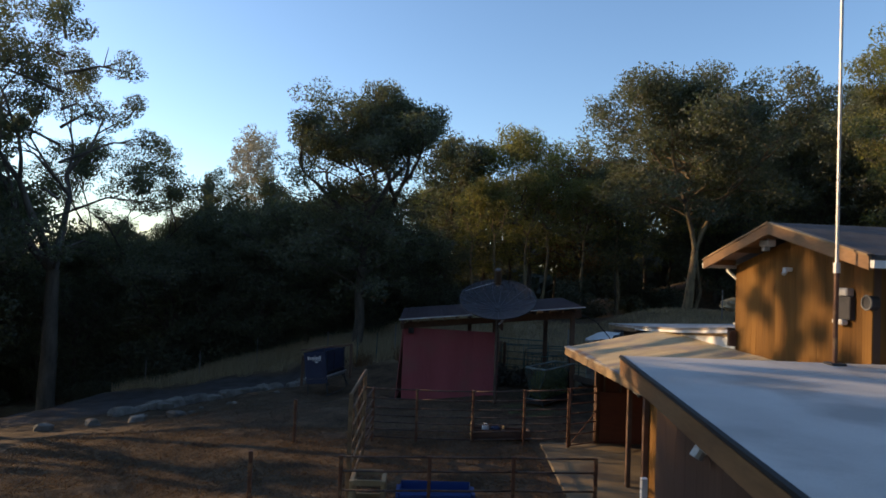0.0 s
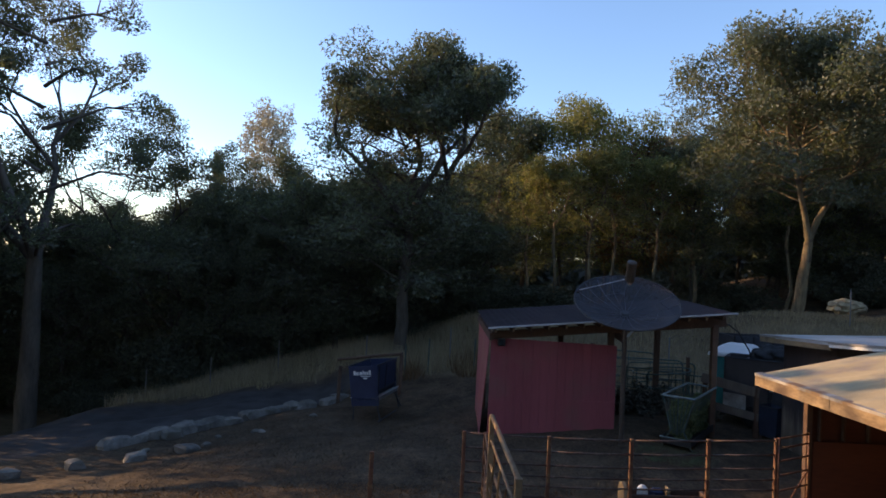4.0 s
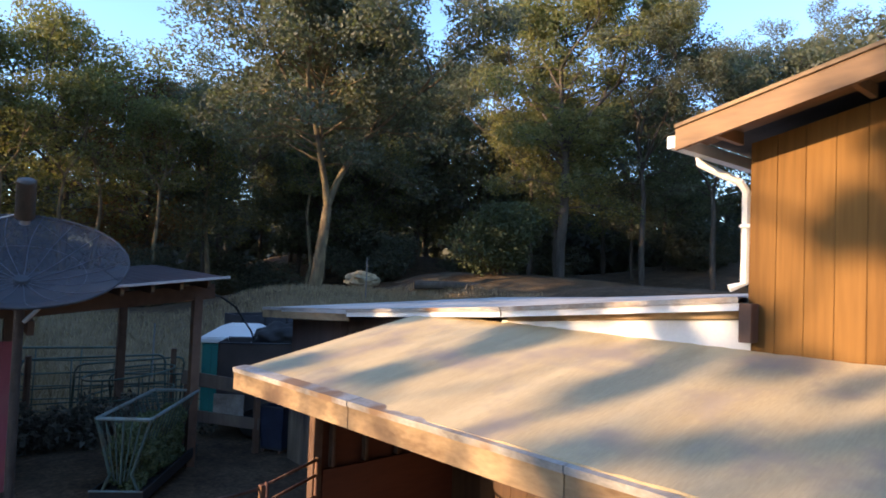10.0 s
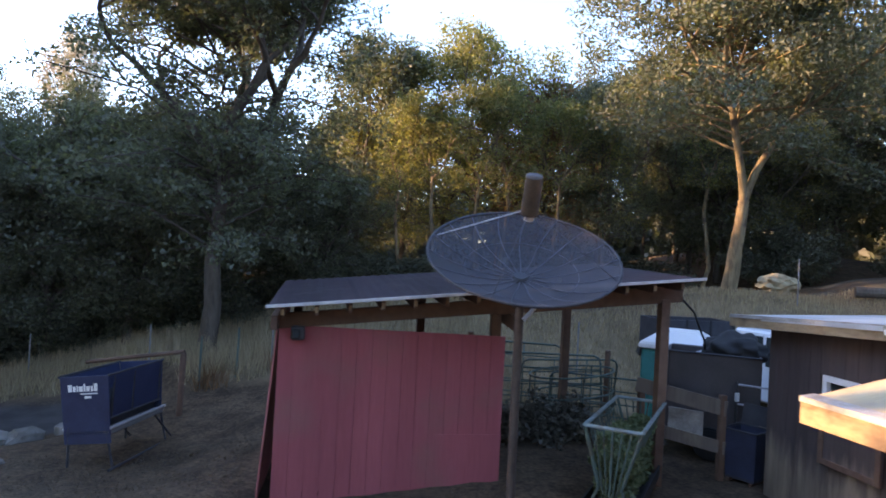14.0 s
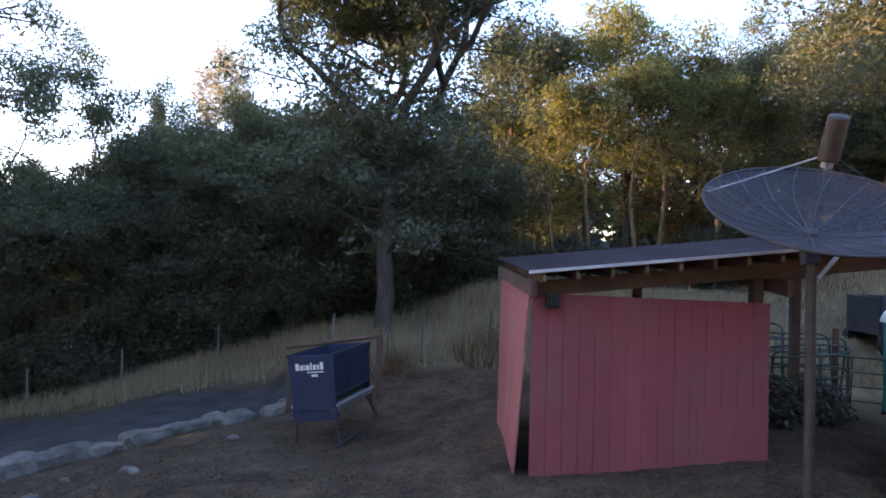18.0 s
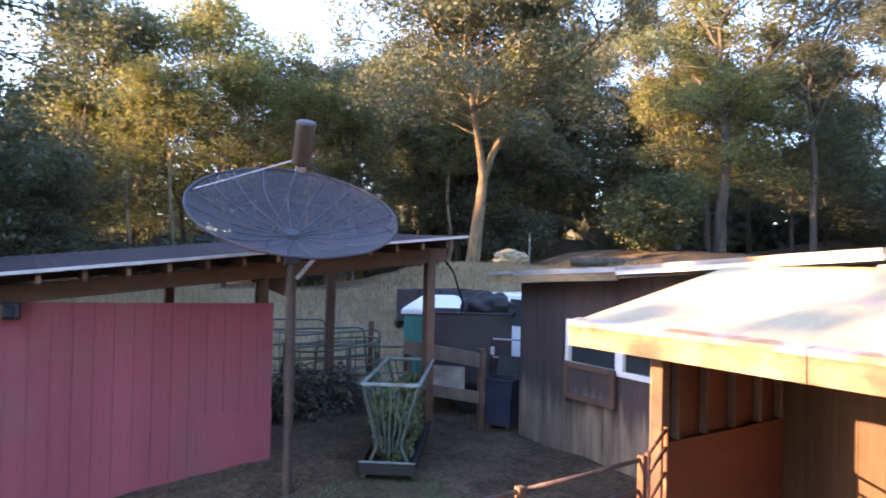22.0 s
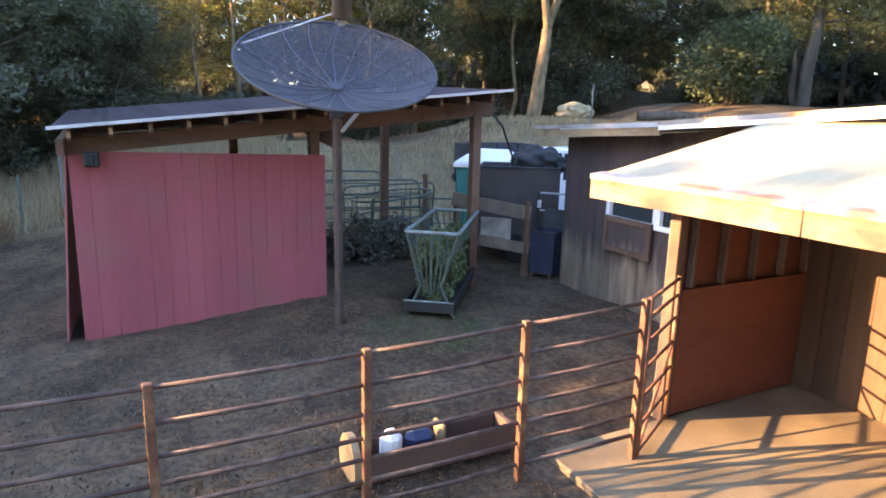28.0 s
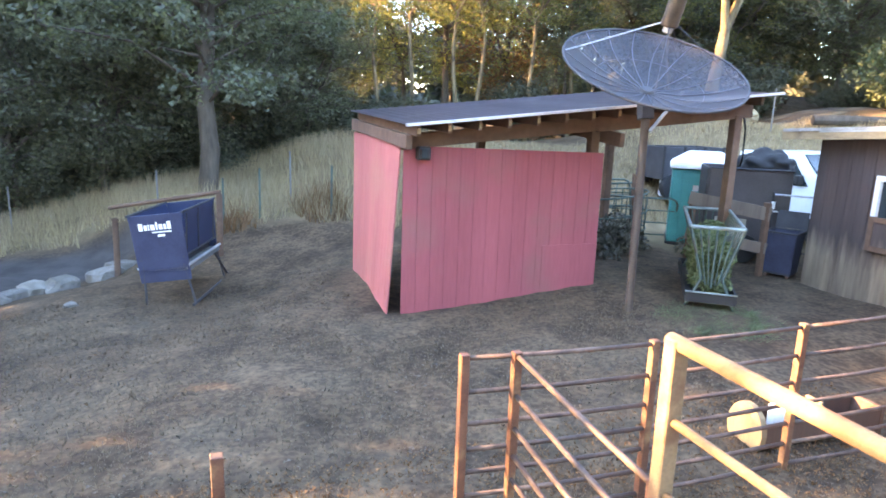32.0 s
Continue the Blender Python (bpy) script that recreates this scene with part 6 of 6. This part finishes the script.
tagged(new("far_thicket", leaves(rf, thicket, 60000, 1.6, 0.5, LEAF_DARK, "far_thicket")), "dark thicket on the floor of the far wood", "thicket", "", "stuff")

# earth bank with a pale chip heap, and a log in the meadow
bm = bmesh.new()
rows = []
for i in range(29):
    u = i / 28
    x, y = 13.6 + 8.2 * u, 32.9 - 2.6 * u
    end = min(1, 5 * u, 5 * (1 - u)) ** 0.7
    row = []
    for d, h in ((-1.3, -0.25), (-0.9, 0.1), (-0.55, 0.32), (-0.25, 0.45), (0.1, 0.5), (1.0, 0.5), (2.4, 0.4), (4.2, -0.25)):
        qx, qy = x + d * 0.3, y + d * 0.95
        wob = 0.14 * noise.noise(Vector((qx * 0.9, qy * 0.9, d)))
        row.append(bm.verts.new((qx + wob, qy, gz(x, y) - 0.12 + (h * 0.36 + wob * 0.7) * end)))
    rows.append(row)
for a, b in zip(rows, rows[1:]):
    for k in range(7):
        bm.faces.new((a[k], b[k], b[k + 1], a[k + 1]))
BANK = ramp_mat("dry crumbling earth", (0.045, 0.036, 0.027), (0.11, 0.086, 0.06), 1.6, 0.95, 0, 0.9, 12, (1, 1, 1), 0, ((0.17, 0.135, 0.085), 0.8))
tagged(part("earth_bank", bm, BANK, None, "", True), "low bank of dry brown earth in the meadow", "bank", "", "structure")
bm = bmesh.new()
bmesh.ops.create_icosphere(bm, subdivisions=4, radius=1.0)
for v in bm.verts:
    v.co *= 1 + 0.3 * noise.noise(v.co * 2.5) + 0.1 * noise.noise(v.co * 7)
    v.co = Vector((v.co.x * 0.74, v.co.y * 0.55, v.co.z * 0.36))
bmesh.ops.transform(bm, matrix=Matrix.Translation((15.9, 32.8, gz(15.7, 32.2) + 0.4)), verts=bm.verts)
tagged(part("mulch_mound", bm, ramp_mat("pale wood chips", (0.3, 0.24, 0.14), (0.52, 0.44, 0.29), 6, 0.9, 0, 0.9, 25), None), "sunlit mound of pale wood chips", "mound", "", "stuff")
x, y, l = 17.4, 29.2, 2.2
z = gz(x, y) + 0.14
log = tube([(x - l / 2, y + l * 0.3, z), (x, y, z + 0.03), (x + l / 2, y - l * 0.3, z + 0.02)], 0.18, 10, None, 0.15)
tagged(part("log", log, BARK, None), "felled dark log lying in the meadow", "log")


# ---- grass, straw and litter ----
def blades(name, n, x_range, y_range, height, width, material, label, seed, keep=None, lie=0.25):
    rng = np.random.RandomState(seed)
    x, y = rng.uniform(*x_range, n), rng.uniform(*y_range, n)
    if keep is not None:
        ok = keep(x, y)
        x, y = x[ok], y[ok]
    n = len(x)
    z = ground_z(x, y)
    a, h = rng.uniform(0, 6.28, n), height * rng.uniform(0.5, 1.2, n)
    dx, dy = np.cos(a) * width / 2, np.sin(a) * width / 2
    tx, ty = rng.normal(0, lie, n) * h, rng.normal(0, lie, n) * h
    tri = np.stack([np.stack([x - dx, y - dy, z - 0.02], -1), np.stack([x + dx, y + dy, z - 0.02], -1), np.stack([x + tx, y + ty, z + h], -1)], 1)
    me = bpy.data.meshes.new(name)
    me.vertices.add(n * 3)
    me.vertices.foreach_set("co", tri.astype(np.float32).ravel())
    me.loops.add(n * 3)
    me.loops.foreach_set("vertex_index", np.arange(n * 3, dtype=np.int32))
    me.polygons.add(n)
    me.polygons.foreach_set("loop_start", np.arange(0, n * 3, 3, dtype=np.int32))
    me.update()
    me.validate()
    me.materials.append(material)
    return tagged(new(name, me), label, "grass", "", "stuff")


def flakes(name, n, x_range, y_range, size, material, label, category, seed, keep=None, raise_by=0.0):
    rng = np.random.RandomState(seed)
    x, y = rng.uniform(*x_range, n), rng.uniform(*y_range, n)
    if keep is not None:
        ok = keep(x, y)
        x, y = x[ok], y[ok]
    z = ground_z(x, y) + 0.012 + rng.uniform(0, 0.016, len(x)) + raise_by
    me = leaves(rng, np.stack([x, y, z], -1), len(x), 0.05, size, material, name, 0.3)
    return tagged(new(name, me), label, category, "", "stuff")


def clear(x, y):
    """Away from the shed, the buildings and the slab."""
    return ~((x > -1.2) & (x < 5.2) & (y > 20.9) & (y < 24.6)) & ~((x > 2.4) & (y < 21.5) & (x < 13)) & ~((x > 6) & (x < 9) & (y > 22.8) & (y < 26.4))


on_hill = lambda x, y: (y > np.interp(x, (-14, -10.6, -6, -4.5, -3, -0.4, 1, 3, 5.5), (29.5, 31.0, 31.5, 31.1, 29.0, 27.8, 26.4, 24.8, 24)) + 0.5 * np.sin(x * 3.1) * np.sin(y * 2.3)) & clear(x, y)
blades("tall_grass", 34000, (-14, 4), (26, 37), 0.55, 0.022, STRAW, "tall dry yellow grass on the slope", 1, on_hill)
blades("meadow_grass", 26000, (3, 18), (24.8, 31.5), 0.18, 0.025, STRAW, "short dry yellow meadow grass", 2, clear)
blades("dry_weeds", 1500, (-3.2, -0.2), (27.2, 29.4), 0.55, 0.02, LITTER, "brown dry weeds at the edge of the yard", 11, lambda x, y: (np.sin(x * 2.7 + y) > -0.2) & (y > 28.6 + (x + 3.2) * -0.35), 0.35)
blades("yard_grass", 30000, (-9, 4), (13, 25), 0.05, 0.012, CHAFF, "sparse dry grass stubble in the yard", 3, clear, 0.9)
flakes("leaf_litter", 90000, (-10, 3.2), (10.5, 17.6), 0.015, LITTER, "brown leaf litter and straw on the ground", "litter", 4, lambda x, y: ~((x > 2.7) & (y < 16.6)))
flakes("straw_scatter", 70000, (-8, 4), (13, 25), 0.013, CHAFF, "scattered straw on the dirt", "straw", 5, clear)
tagged(blades("spilt_hay", 15000, (2.1, 4.2), (18.4, 20.1), 0.045, 0.008, HAY, "spilt green hay below the rack", 6, lambda x, y: (x - 3.15) ** 2 / 0.9 + (y - 19.3) ** 2 / 0.6 < np.random.RandomState(3).uniform(0.1, 1, len(x)), 2.2), "spilt green hay below the rack", "hay", "", "stuff")
flakes("ground_clods", 5000, (-9, 4.2), (16.4, 25), 0.022, CLOD, "dry clods and droppings trodden into the yard", "litter", 7, clear)
rng = np.random.RandomState(9)
inside = [tuple(rack.matrix_basis @ Vector((rng.uniform(-0.16, 0.16), rng.uniform(-0.92, 0.92), rng.uniform(0.22, 0.92)))) for i in range(110)]
tagged(new("hay", leaves(rng, inside, 26000, 0.17, 0.038, HAY, "hay")), "green hay filling the rack", "hay", "", "stuff")
pile = [(3.5 + rng.normal(0, 0.8), 23.7 + rng.normal(0, 0.35), gz(3, 23.3) + abs(rng.normal(0, 0.26))) for i in range(80)]
tagged(new("brush_pile", leaves(rng, pile, 9000, 0.3, 0.06, TWIG, "brush_pile")), "grey brushwood pile under the shed roof", "brush pile", "", "stuff")
